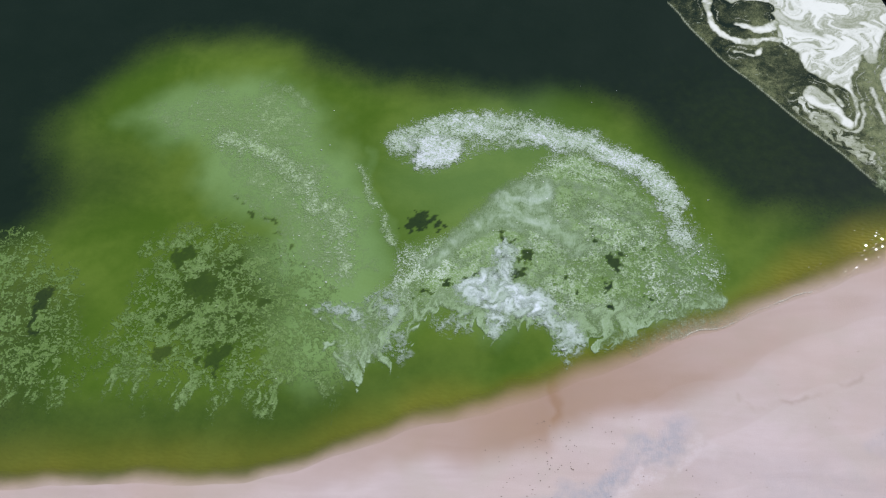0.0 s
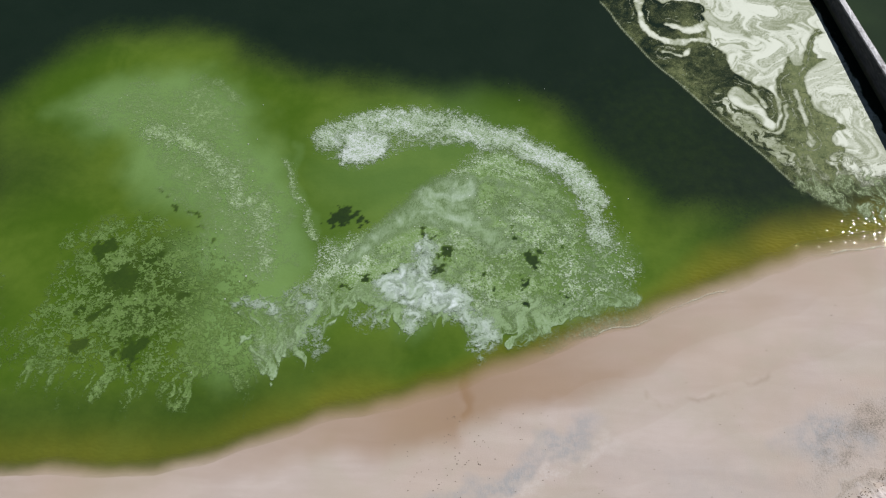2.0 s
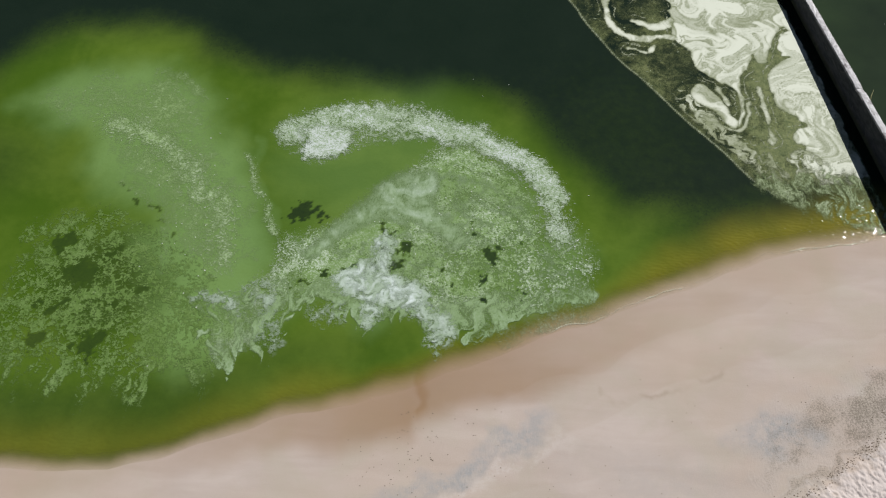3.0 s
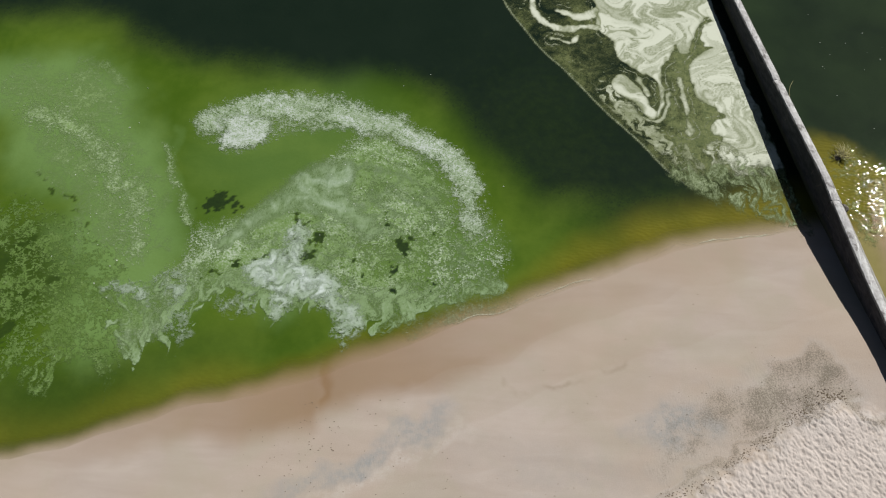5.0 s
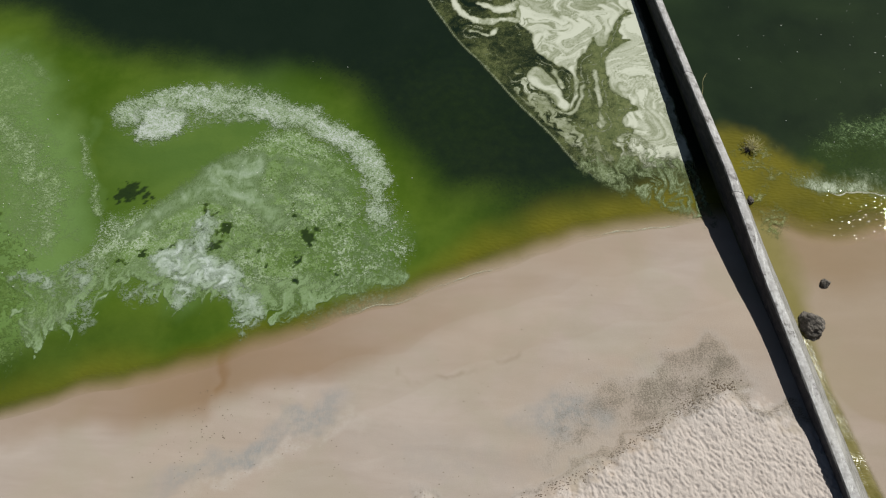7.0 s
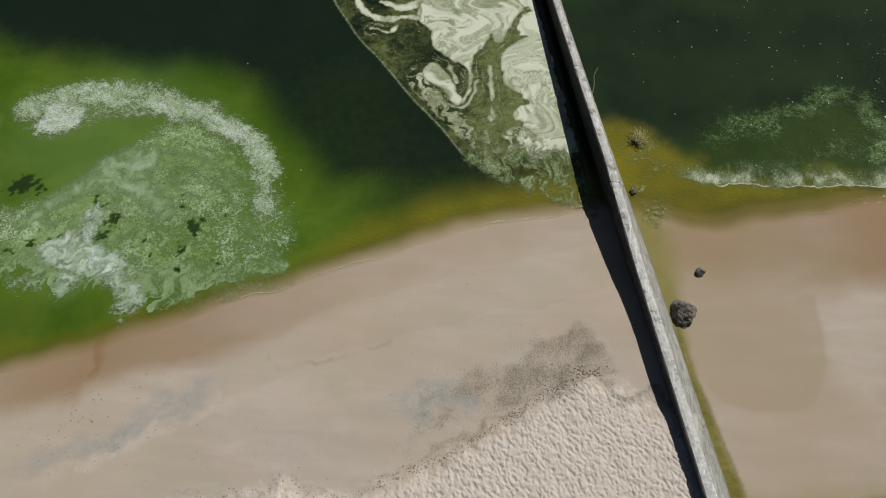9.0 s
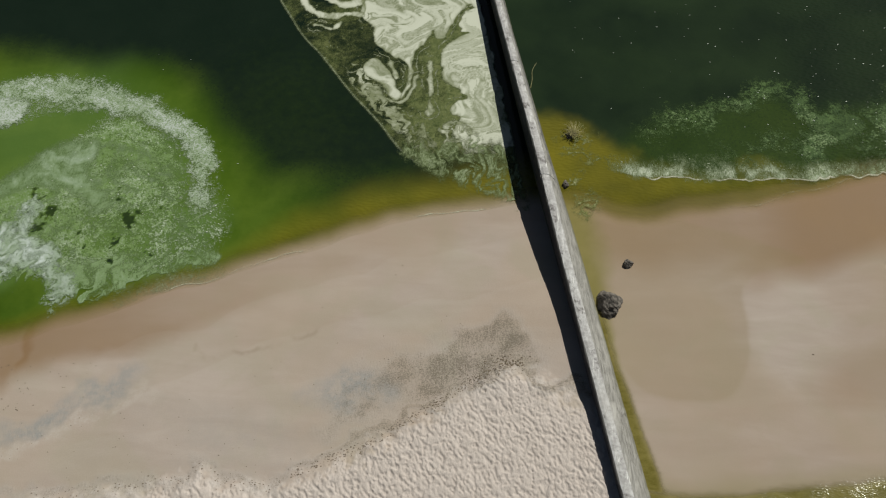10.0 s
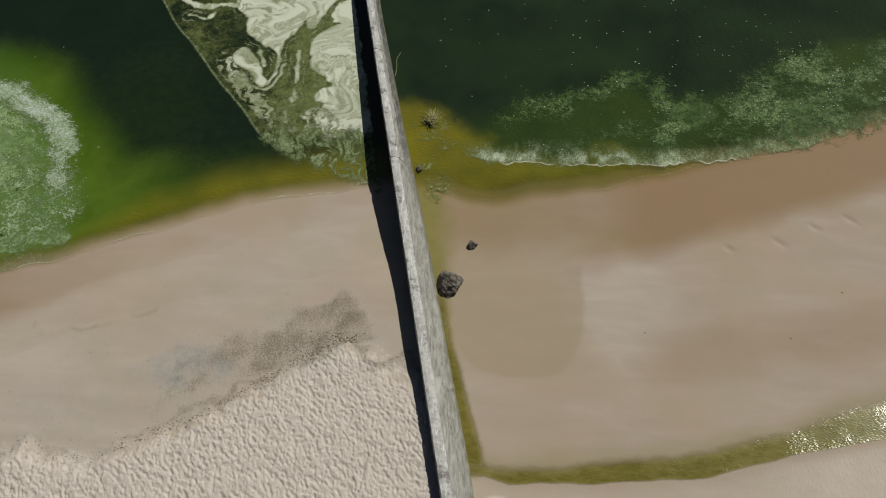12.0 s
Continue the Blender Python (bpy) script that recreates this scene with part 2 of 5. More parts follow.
def sand_material():
    m = Mat("beach_sand")
    wet, dune, stain, green = m.attr("beach")
    big, mid, fine = m.noise(0.35, 4), m.noise(2.2, 5), m.noise(45, 3, 0.7)
    streaky = m.ramp(m.noise(1.0, 5, 0.6, 0.4, m.stretch(0.3, 1.3, 1, -20)), 0.1, 0.9)
    damp = m.mix(streaky, (0.348, 0.286, 0.252), (0.436, 0.368, 0.334))
    damp = m.mix(m.math("MULTIPLY", m.ramp(m.noise(0.16, 3, 0.5, 0.6), 0.4, 0.62), 0.55), damp, (0.382, 0.302, 0.242))
    wetc = m.mix(big, (0.190, 0.112, 0.060), (0.262, 0.172, 0.100))
    damp = m.mix(m.math("MULTIPLY", m.ramp(m.noise(0.4, 4, 0.6, 0.8), 0.42, 0.66), 0.4), damp, (0.345, 0.308, 0.245))
    dry = m.mix(mid, (0.42, 0.364, 0.340), (0.56, 0.494, 0.470))
    c = m.mix(m.math("ADD", wet, m.math("MULTIPLY", m.math("SUBTRACT", big, 0.5), 0.3), True), damp, wetc)
    silt, crust, wrack, _ = m.attr("silt")
    mottled = m.ramp(m.math("ADD", m.math("MULTIPLY", mid, 0.6), m.math("MULTIPLY", m.noise(7, 5, 0.7), 0.4)), 0.36, 0.62)
    c = m.mix(m.math("MULTIPLY", silt, m.ramp(mottled, 0, 1, 0.35, 1.0), True), c, (0.268, 0.256, 0.252))
    c = m.mix(m.math("MULTIPLY", crust, m.ramp(mottled, 0, 1, 0.9, 0.2)), c, (0.50, 0.455, 0.43))
    c = m.mix(m.math("MULTIPLY", wrack, m.ramp(mottled, 0, 1, 0.5, 1.0)), c, (0.215, 0.165, 0.115))
    c = m.mix(dune, c, dry)
    speck = m.ramp(m.math("ADD", m.noise(20, 5, 0.8), m.math("MULTIPLY", m.math("SUBTRACT", mid, 0.5), 0.3)), m.math("SUBTRACT", 0.60, m.math("MULTIPLY", stain, 0.16)), m.math("SUBTRACT", 0.70, m.math("MULTIPLY", stain, 0.14)))
    c = m.mix(m.math("MULTIPLY", stain, 0.36), c, m.mix(m.ramp(stain, 0.45, 0.8), (0.33, 0.335, 0.345), (0.25, 0.222, 0.195)))
    c = m.mix(m.math("MULTIPLY", m.ramp(stain, 0.15, 1.0, 0, 0.8), speck), c, (0.150, 0.128, 0.102))
    c = m.mix(m.math("MULTIPLY", green, 0.92), c, m.mix(mid, (0.15, 0.135, 0.028), (0.21, 0.18, 0.06)))
    c = m.mix(m.math("MULTIPLY", m.ramp(fine, 0.35, 0.75), 0.16), c, (0.2, 0.165, 0.13))
    relief = m.math("ADD", m.math("MULTIPLY", fine, 0.4), m.math("MULTIPLY", m.noise(9, 4, 0.6, 0.0, m.stretch(1.5, 0.7, 1, 25)), m.math("ADD", m.math("ADD", m.math("MULTIPLY", dune, 2.2), m.math("MULTIPLY", stain, 1.6)), 0.1)))
    m.bump(relief, 0.5, 0.03)
    m.p.inputs["Specular IOR Level"].default_value = 0.1
    return m.done(c, m.math("SUBTRACT", 0.93, m.math("MULTIPLY", wet, 0.35)))


def water_material():
    m = Mat("turbid_water")
    turb, bloom, pale, olive = m.attr("water")
    big, mid, fine = m.noise(0.5, 5), m.noise(2.5, 6, 0.65), m.noise(11, 4, 0.7)
    grain = m.math("MULTIPLY", m.math("SUBTRACT", fine, 0.5), 0.5)
    b = m.ramp(m.math("ADD", bloom, m.math("MULTIPLY", m.math("SUBTRACT", mid, 0.5), m.ramp(bloom, 0.05, 0.5, 0.3, 0.12))), 0.0, 0.95)
    rag = m.math("MULTIPLY", m.ramp(m.math("ADD", m.math("MULTIPLY", m.noise(9, 5, 0.75, 0.6), 0.75), m.math("MULTIPLY", mid, 0.25)), 0.5, 0.62), m.math("MULTIPLY", m.ramp(b, 0.04, 0.2), m.ramp(b, 0.75, 0.35)))
    b = m.math("SUBTRACT", b, m.math("MULTIPLY", rag, 0.14), True)
    deep = m.mix(big, (0.0056, 0.0120, 0.0066), (0.0102, 0.0178, 0.0106))
    green = m.mix(m.ramp(m.math('ADD', m.noise(0.22, 4, 0.5, 0.6), m.math('MULTIPLY', m.math('SUBTRACT', mid, 0.5), 0.18)), 0.32, 0.68), (0.045, 0.088, 0.006), (0.080, 0.128, 0.014))
    c = m.mix(b, deep, green)
    c = m.mix(m.math("MULTIPLY", m.math("ADD", pale, m.math("MULTIPLY", pale, grain)), 0.85, True), c, (0.146, 0.236, 0.078))
    c = m.mix(olive, c, m.mix(big, (0.146, 0.127, 0.010), (0.205, 0.174, 0.020)))
    c = m.mix(m.ramp(turb, 0.1, 0.75, 1, 0), c, m.mix(olive, (0.24, 0.20, 0.065), (0.30, 0.235, 0.05)))
    wavelets = m.math("MULTIPLY", m.noise(7.0, 0, 0.5, 0.0, m.stretch(0.75, 1.5, 1, 15)), m.ramp(m.math("MAXIMUM", olive, m.ramp(m.axis(0), 24, 30, 0, 0.8)), 0.05, 0.7, 0.1, 0.85))
    m.bump(m.math("ADD", m.math("MULTIPLY", m.noise(1.8, 2, 0.5, 0.4), 0.35), wavelets), 0.5, 0.036)
    m.done(c, 0.03, turb, 1.33)
    return m.m


def scum_material(name, base, pale, white, cell=13.0, speck=0.8, mottle=0.6, sharp=0.2, stretch=(1, 1, 0), grit=0.9, calm=0.0, net=0.0, fleck=0.0, size=9.0):
    """Floating algae or froth. R: cover, G: whiteness, B: froth grains, A: torn clots."""
    m = Mat(name)
    cover, bright, grains, torn = m.attr("scum")
    vec = m.stretch(stretch[0], stretch[1], 1, stretch[2])
    fine, mid = m.noise(17, 5, 0.72, 0.2, vec), m.noise(3.4, 6, 0.68, 0.8, vec)
    clot = m.noise(9.5, 6, 0.76, 0.5, vec)
    parts = m.t.nodes.new("ShaderNodeSeparateColor")
    m.t.links.new(m.cells(cell, vec=vec), parts.inputs[0])
    grain = parts.outputs[0]
    lift = m.math("MULTIPLY", m.math("SUBTRACT", grain, 0.42), m.math("MULTIPLY", grains, speck))
    k = 1 - calm
    tone = m.math("ADD", m.math("MULTIPLY", m.math("SUBTRACT", mid, 0.5), mottle * 2.2 * (0.4 + 0.6 * k)), m.math("MULTIPLY", m.math("SUBTRACT", fine, 0.5), 1.7 * k))
    c = m.mix(m.ramp(m.math("ADD", 0.5, tone), 0.1, 0.9), base, pale)
    w = m.math("ADD", m.math("ADD", bright, lift), m.math("ADD", m.math("MULTIPLY", m.math("SUBTRACT", fine, 0.5), 0.5 * k), m.math("MULTIPLY", m.math("SUBTRACT", mid, 0.5), 0.5 * k)))
    c = m.mix(m.ramp(w, 0.08, 1.0), c, white)
    dots = None
    if fleck:
        for scale, sx, sy, turn in ((size, 0.7, 1.9, 35), (size * 1.7, 1.9, 0.8, 20)):
            lie = m.bent(m.stretch(sx, sy, 1, turn), 5.0, 0.22)
            pick = m.t.nodes.new("ShaderNodeSeparateColor")
            m.t.links.new(m.cells(scale, "Color", "F1", lie), pick.inputs[0])
            near = m.math("SUBTRACT", m.cells(scale, "Distance", "F1", lie), m.math("MULTIPLY", pick.outputs[0], 0.36))
            there = m.ramp(m.math("SUBTRACT", m.math("MULTIPLY", m.math("MULTIPLY", grains, fleck), m.ramp(mid, 0.3, 0.65, 0.6, 1.2)), pick.outputs[1]), -0.03, 0.06)
            dot = m.math("MULTIPLY", m.ramp(near, -0.06, 0.16, 1, 0), there)
            dots = dot if dots is None else m.math("MAXIMUM", dots, dot)
        c = m.mix(m.math("MULTIPLY", dots, 0.6), c, m.mix(m.noise(5, 2), white, tuple(0.55 * a + 0.45 * b for a, b in zip(white, (0.33, 0.41, 0.20)))))
    a = m.math("ADD", cover, m.math("MULTIPLY", m.math("SUBTRACT", fine, 0.5), grit * k))
    a = m.math("ADD", a, m.math("MULTIPLY", m.math("SUBTRACT", mid, 0.5), 0.9 * k))
    if net:
        lie = m.bent(vec, 2.2, 0.5)
        for size, strength in ((1.8, 0.8), (4.2, 1.0), (8.5, 0.7)):
            gap = m.ramp(m.cells(size, "Distance", "DISTANCE_TO_EDGE", lie), 0.05, 0.24)
            pick = m.t.nodes.new("ShaderNodeSeparateColor")
            m.t.links.new(m.cells(size, "Color", "F1", lie), pick.inputs[0])
            gap = m.math("MULTIPLY", gap, m.ramp(pick.outputs[1], 0.35, 0.75))
            a = m.math("SUBTRACT", a, m.math("MULTIPLY", m.math("MULTIPLY", gap, torn), net * strength))
    a = m.math("ADD", a, m.math("MULTIPLY", lift, 0.3))
    a = m.math("ADD", a, m.math("MULTIPLY", m.math("SUBTRACT", m.ramp(m.math('ADD', clot, m.math('MULTIPLY', m.math('SUBTRACT', m.noise(1.7, 5, 0.7, 1.2, vec), 0.5), 0.7)), 0.36, 0.58), 0.62), torn))
    m.bump(m.math("ADD", m.math("MULTIPLY", fine, 0.6), m.math("MULTIPLY", grain, grains)), 0.12, 0.02)
    m.p.inputs["Specular IOR Level"].default_value = 0.2
    a = m.ramp(a, 0.5 - sharp, 0.5 + sharp)
    if dots is not None:
        a = m.math("MAXIMUM", a, m.math("MULTIPLY", dots, m.ramp(cover, 0.05, 0.3, 0, 0.85)))
    return m.done(c, 0.65, a, 1.35)


def concrete_material():
    m = Mat("weathered_concrete")
    big, mid, fine = m.noise(0.8, 5), m.noise(5, 6, 0.7), m.noise(40, 4, 0.7)
    geo = m.t.nodes.new("ShaderNodeNewGeometry")
    sep = m.t.nodes.new("ShaderNodeSeparateXYZ")
    m.t.links.new(geo.outputs["Position"], sep.inputs[0])
    high = sep.outputs[2]
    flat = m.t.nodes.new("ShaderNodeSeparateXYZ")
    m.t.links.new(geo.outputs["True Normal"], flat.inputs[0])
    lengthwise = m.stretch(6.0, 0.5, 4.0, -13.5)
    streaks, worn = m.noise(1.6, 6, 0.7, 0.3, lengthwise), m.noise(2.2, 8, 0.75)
    # Steep faces get a near-black base colour that paints in their shade.
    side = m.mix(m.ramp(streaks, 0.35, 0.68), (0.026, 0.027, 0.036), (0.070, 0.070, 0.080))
    top = m.mix(m.ramp(mid, 0.3, 0.72), (0.30, 0.285, 0.29), (0.54, 0.53, 0.54))
    top = m.mix(m.ramp(worn, 0.52, 0.62), top, (0.17, 0.155, 0.16))
    top = m.mix(m.ramp(streaks, 0.56, 0.64), top, (0.66, 0.65, 0.65))
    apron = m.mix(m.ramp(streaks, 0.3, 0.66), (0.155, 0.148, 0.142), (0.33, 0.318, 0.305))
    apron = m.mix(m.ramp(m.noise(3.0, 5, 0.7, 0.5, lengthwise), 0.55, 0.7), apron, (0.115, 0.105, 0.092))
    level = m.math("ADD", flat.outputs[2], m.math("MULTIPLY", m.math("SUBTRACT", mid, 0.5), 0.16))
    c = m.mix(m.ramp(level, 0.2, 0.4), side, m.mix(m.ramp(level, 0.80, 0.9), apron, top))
    c = m.mix(m.math("MULTIPLY", m.ramp(big, 0.55, 0.7), m.ramp(level, 0.2, 0.5, 0, 0.35)), c, (0.50, 0.48, 0.47))
    crack = m.ramp(m.cells(0.9, "Distance", "DISTANCE_TO_EDGE", m.stretch(3.0, 0.6, 1.0, -13.5)), 0.0, 0.022, 1, 0)
    c = m.mix(m.math("MULTIPLY", crack, m.ramp(worn, 0.50, 0.56)), c, (0.12, 0.112, 0.105))
    low = m.math("MULTIPLY", m.ramp(m.math("ADD", high, m.math("MULTIPLY", mid, 0.25)), 0.15, 0.5, 1, 0), 0.75)
    c = m.mix(low, c, (0.09, 0.085, 0.035))
    m.bump(m.math("ADD", mid, m.math("MULTIPLY", fine, 0.5)), 0.6, 0.03)
    return m.done(c, 0.9)


def rock_material():
    m = Mat("dark_rock")
    mid, fine = m.noise(6, 6, 0.7), m.noise(30, 4, 0.7)
    c = m.mix(m.ramp(mid, 0.35, 0.7), (0.066, 0.058, 0.052), (0.19, 0.165, 0.148))
    c = m.mix(m.ramp(fine, 0.58, 0.75), c, (0.20, 0.175, 0.15))
    m.bump(m.math("ADD", mid, fine), 0.8, 0.04)
    return m.done(c, 0.8)


def plain_material(name, a, b, scale, rough):
    m = Mat(name)
    n = m.noise(scale, 5, 0.65)
    m.bump(n, 0.5, 0.02)
    return m.done(m.mix(n, a, b), rough)


SAND, WATER, CONCRETE, ROCK = sand_material(), water_material(), concrete_material(), rock_material()


# ---- ground and water ----
PATCH_E = [(18.5, 19), (22, 18.6), (26.5, 17.2), (25.0, 16.5), (24.6, 16.1), (24.4, 15.5), (24.4, 14.4), (24.2, 12.5), (23.7, 11.6), (22.7, 11.4), (21.1, 11.6), (20.2, 12.6), (18.6, 15)]
WET_W = [(-40, 4), (-18, 6.9), (-11, 8.2), (-5.3, 9.9), (-0.2, 10.6), (3.7, 12.0), (8.2, 14.4), (11, 15.9), (14.4, 17.3), (17, 17.9)]


def beach_fields(x, y):
    e = east_of_wall(x, y)
    d = landward(x, y)
    wx, wy = warped(x, y, 0.5, 0.4, 12)
    side = x + 0.8 * (fbm(x, y, 0.8, 3, 19) - 0.5) + 0.06 * (y - 11)
    step = -0.5 * smooth(0.1, -0.5, side)
    rib = 0.22 * smooth(0.4, 0.0, np.abs(side)) * smooth(0.0, 0.15, side + 0.12) * smooth(10.2, 11.4, y)
    wet_w = smooth(-0.5, 0.7, wy - line(wx, WET_W) - step) * line(x, [(-9, 0.25), (-4, 0.6), (-0.5, 0.85), (3, 0.72), (6, 0.42), (9, 0.28), (18, 0.22)]) + rib
    swash = (d + 1.6 * (fbm(x, y, 0.22, 3, 18) - 0.5)) * 0.62
    swash = swash - np.floor(swash)
    wet_w = wet_w + 0.1 * smooth(1.0, 0.94, swash) * swash * smooth(0.8, 1.6, d) * smooth(6.5, 4.0, d) * smooth(0, 5, x)
    patch = smooth(-0.12, 0.1, inside(0.3 * wx + 0.7 * x, 0.3 * wy + 0.7 * y, PATCH_E, 1.5))
    wet_e = np.maximum(0.3 * patch, smooth(3.6, 0.8, d + 0.8 * (fbm(x, y, 0.3, 3, 16) - 0.5)) * 0.72)
    brown = 0.5 * smooth(1.6, -0.6, np.abs(wy - (0.25 * (wx - 27) + 12.3)) - 0.8) * smooth(24.5, 28, wx)
    brown = np.maximum(brown, 0.95 * smooth(3.4, 1.9, d + 0.9 * (fbm(x, y, 0.4, 3, 17) - 0.5)) * smooth(20.5, 27, wx))
    pale = 0.3 * smooth(-0.2, 0.6, spot(wx, wy, 25.9, 14.3, 1.9, 2.6))
    wet = np.where(e, np.maximum(np.maximum(wet_e, brown), 0.24 - pale), wet_w)
    dm = dune_mask(x, y)
    rise = np.where(e, np.maximum(line(x, [(29, 0.14), (32, 0.55)]) * smooth(0.0, 0.5, line(x, POOL_S) - y), 0.9 * smooth(0, 0.3, spot(x, y, 21.9, 7.0, 0.7, 0.55))), dm)
    ix, iy = warped(x, y, 0.7, 1.1, 14)
    debris = smooth(-0.7, 0.5, inside(ix, iy, [(16.4, 13.9), (17.4, 12.9), (17.0, 12.3), (14.7, 11.1), (13.0, 10.0), (11.0, 9.4), (10.6, 10.4), (11.4, 11.6), (12.6, 12.5), (14.2, 12.9), (15.5, 13.5)], 2)) * line(x, [(10, 0.6), (12.5, 0.75), (14, 0.95), (16, 1.15)]) * (0.6 + 0.8 * (fbm(x, y, 1.5, 4, 20) - 0.2))
    toe = smooth(0.45, 0.0, np.abs(iy - line(ix, DUNE) - 0.12)) * np.where(e, 0, 1) * line(x, [(9, 0.55), (14, 0.9)])
    band = iy - line(ix, [(-3, 7.0), (0, 8.5), (1.6, 9.5), (4.2, 11.0)])
    silt = smooth(0.75, 0.1, np.abs(band)) * smooth(-2.5, 0, x) * smooth(5.0, 3.4, x) * (0.7 + 1.1 * (fbm(x, y, 0.9, 4, 13) - 0.3))
    silt = np.maximum(silt, smooth(-0.2, 0.75, spot(ix, iy, 11.6, 10.9, 1.7, 0.95)) * (0.7 + 1.0 * (fbm(x, y, 1.3, 4, 24) - 0.3)))
    silt = np.maximum(silt, 0.3 * smooth(-0.2, 0.6, spot(ix, iy, 7.5, 9.3, 4.5, 1.3)) * fbm(x, y, 0.8, 3, 25))
    crust = smooth(0.5, 0.05, np.abs(band + 0.75)) * smooth(-1.5, 1.0, x) * smooth(6.0, 3.5, x) * 0.45
    wrack = smooth(0.16, 0.0, along(0.5 * x + 0.5 * ix, 0.5 * y + 0.5 * iy, [(5.95, 12.2), (6.5, 11.9), (7.6, 12.15), (8.9, 12.85), (9.9, 13.3)])) * 0.4 * smooth(0.2, 0.6, fbm(x, y, 1.5, 3, 26))
    base = x - (wall_x(y) + 1.0)
    green = np.where(e, smooth(0.42 + 1.1 * smooth(13.0, 17.5, y), 0.05, base + 0.35 * (fbm(x, y, 1.2, 3, 15) - 0.5)) * smooth(7.8, 8.4, y), 0)
    green = np.maximum(green, np.where(e, 0.35 * smooth(0.75, 0.0, y - line(x, POOL_N) + 0.3 * (fbm(x, y, 0.8, 3, 22) - 0.5)) * smooth(-0.2, 0.1, y - line(x, POOL_N)), 0))
    green = np.maximum(green, np.where(e, 0.13 * patch, 0))
    silt, crust, wrack = (np.where(e, 0, v * (1 - dm)) for v in (silt, crust, wrack))
    return {"beach": (wet * (1 - dm), rise, np.maximum(np.maximum(debris, toe), 0.42 * silt), green), "silt": (silt, crust, wrack, 0)}


ground = new("ground", grid_mesh("ground", axis(1600, (-26, 3, 0.085), (3, 5.5, 0.06), (5.5, 19.6, 0.031), (19.6, 38, 0.075)), axis(1600, (4.0, 13.0, 0.031), (13.0, 22.0, 0.07)), ground_height, None, beach_fields))
ground.data.materials.append(SAND)
tagged(ground, "pale sandy beach with damp brown and dry ridged zones", "beach", kind="structure")

BLOOM = [(-34, 14.5), (-24, 15.6), (-21.2, 17.2), (-20.1, 18.6), (-20.3, 20.4), (-20.8, 22.4), (-20.4, 24.0), (-19.0, 25.8), (-17.0, 27.4), (-14.7, 28.4), (-11.8, 28.0), (-9.8, 26.8), (-7.8, 25.8), (-4.9, 25.5), (-2.5, 25.5), (0.8, 25.0), (2.9, 24.2), (4.4, 22.6), (5.4, 21.1), (6.8, 19.7), (9.2, 19.7), (11.9, 20.0), (14.0, 20.0), (17.0, 20.0), (17.5, 17), (0, 8), (-34, 2)]
PLUME = [(-17.0, 23.9), (-14.8, 25.4), (-12.3, 25.9), (-10.3, 24.8), (-9.3, 23.0), (-7.9, 20.2), (-7.0, 18.4), (-6.8, 16.5), (-6.9, 14.2), (-8.2, 12.8), (-9.4, 14.2), (-9.9, 16.6), (-10.6, 18.8), (-12.0, 20.1), (-13.4, 21.7), (-14.2, 23.1), (-16.1, 23.3)]


HOLES = ((-5.0, 19.1, 0.85, 0.5), (2.1, 17.4, 0.3, 0.36), (-1.4, 17.0, 0.17, 0.2), (-1.8, 18.4, 0.14, 0.22), (-1.2, 17.6, 0.2, 0.14), (1.8, 16.5, 0.12, 0.14), (0.2, 17.0, 0.15, 0.1), (2.1, 15.8, 0.12, 0.08), (1.3, 18.6, 0.12, 0.1), (-4.0, 16.4, 0.25, 0.1), (-4.8, 16.0, 0.2, 0.12), (0.5, 16.3, 0.12, 0.08), (-3.1, 16.7, 0.2, 0.1), (3.2, 17.9, 0.1, 0.08), (3.0, 16.0, 0.1, 0.08),
         (-12.2, 20.0, 0.15, 0.1), (-11.5, 19.3, 0.2, 0.12), (-10.9, 18.9, 0.25, 0.12), (-10.2, 18.5, 0.2, 0.12), (-9.8, 17.8, 0.12, 0.25), (-12.9, 16.1, 0.75, 0.6), (-11.7, 13.3, 0.5, 0.6), (-13.8, 13.3, 0.36, 0.42), (-14.0, 17.3, 0.4, 0.4), (-14.2, 14.6, 0.22, 0.18), (-11.5, 14.8, 0.2, 0.16), (-12.5, 13.1, 0.2, 0.24), (-18.6, 14.8, 0.22, 1.1), (-13.4, 14.6, 0.2, 0.16), (-12.0, 16.9, 0.2, 0.15), (-10.6, 15.6, 0.15, 0.16))


def torn_holes(x, y):
    wx, wy = warped(x, y, 0.55, 1.3, 71)
    rag = 1.3 * (fbm(x, y, 3.0, 3, 72) - 0.5) + 3.4 * (fbm(x, y, 7.0, 3, 73) - 0.5)
    hole = np.zeros(x.shape)
    for cx, cy, rx, ry in HOLES:
        hole = np.maximum(hole, smooth(-0.16, 0.16, spot(wx, wy, cx, cy, rx * 0.95, ry * 0.95) + rag * min(0.8, 0.45 / max(rx, ry)) * (0.45 if cx < -9 else 1.0)))
    return hole


SHOAL_E = [(17.5, 3.9), (18.8, 3.8), (20.5, 2.9), (22, 2.3), (24, 1.7), (27, 0.95), (29, 0.45), (32, 0.25), (40, 0.2)]
LIP_E = [(18, 2.3), (21, 2.1), (24, 1.6), (27, 0.95), (29, 0.45), (32, 0.25), (40, 0.2)]


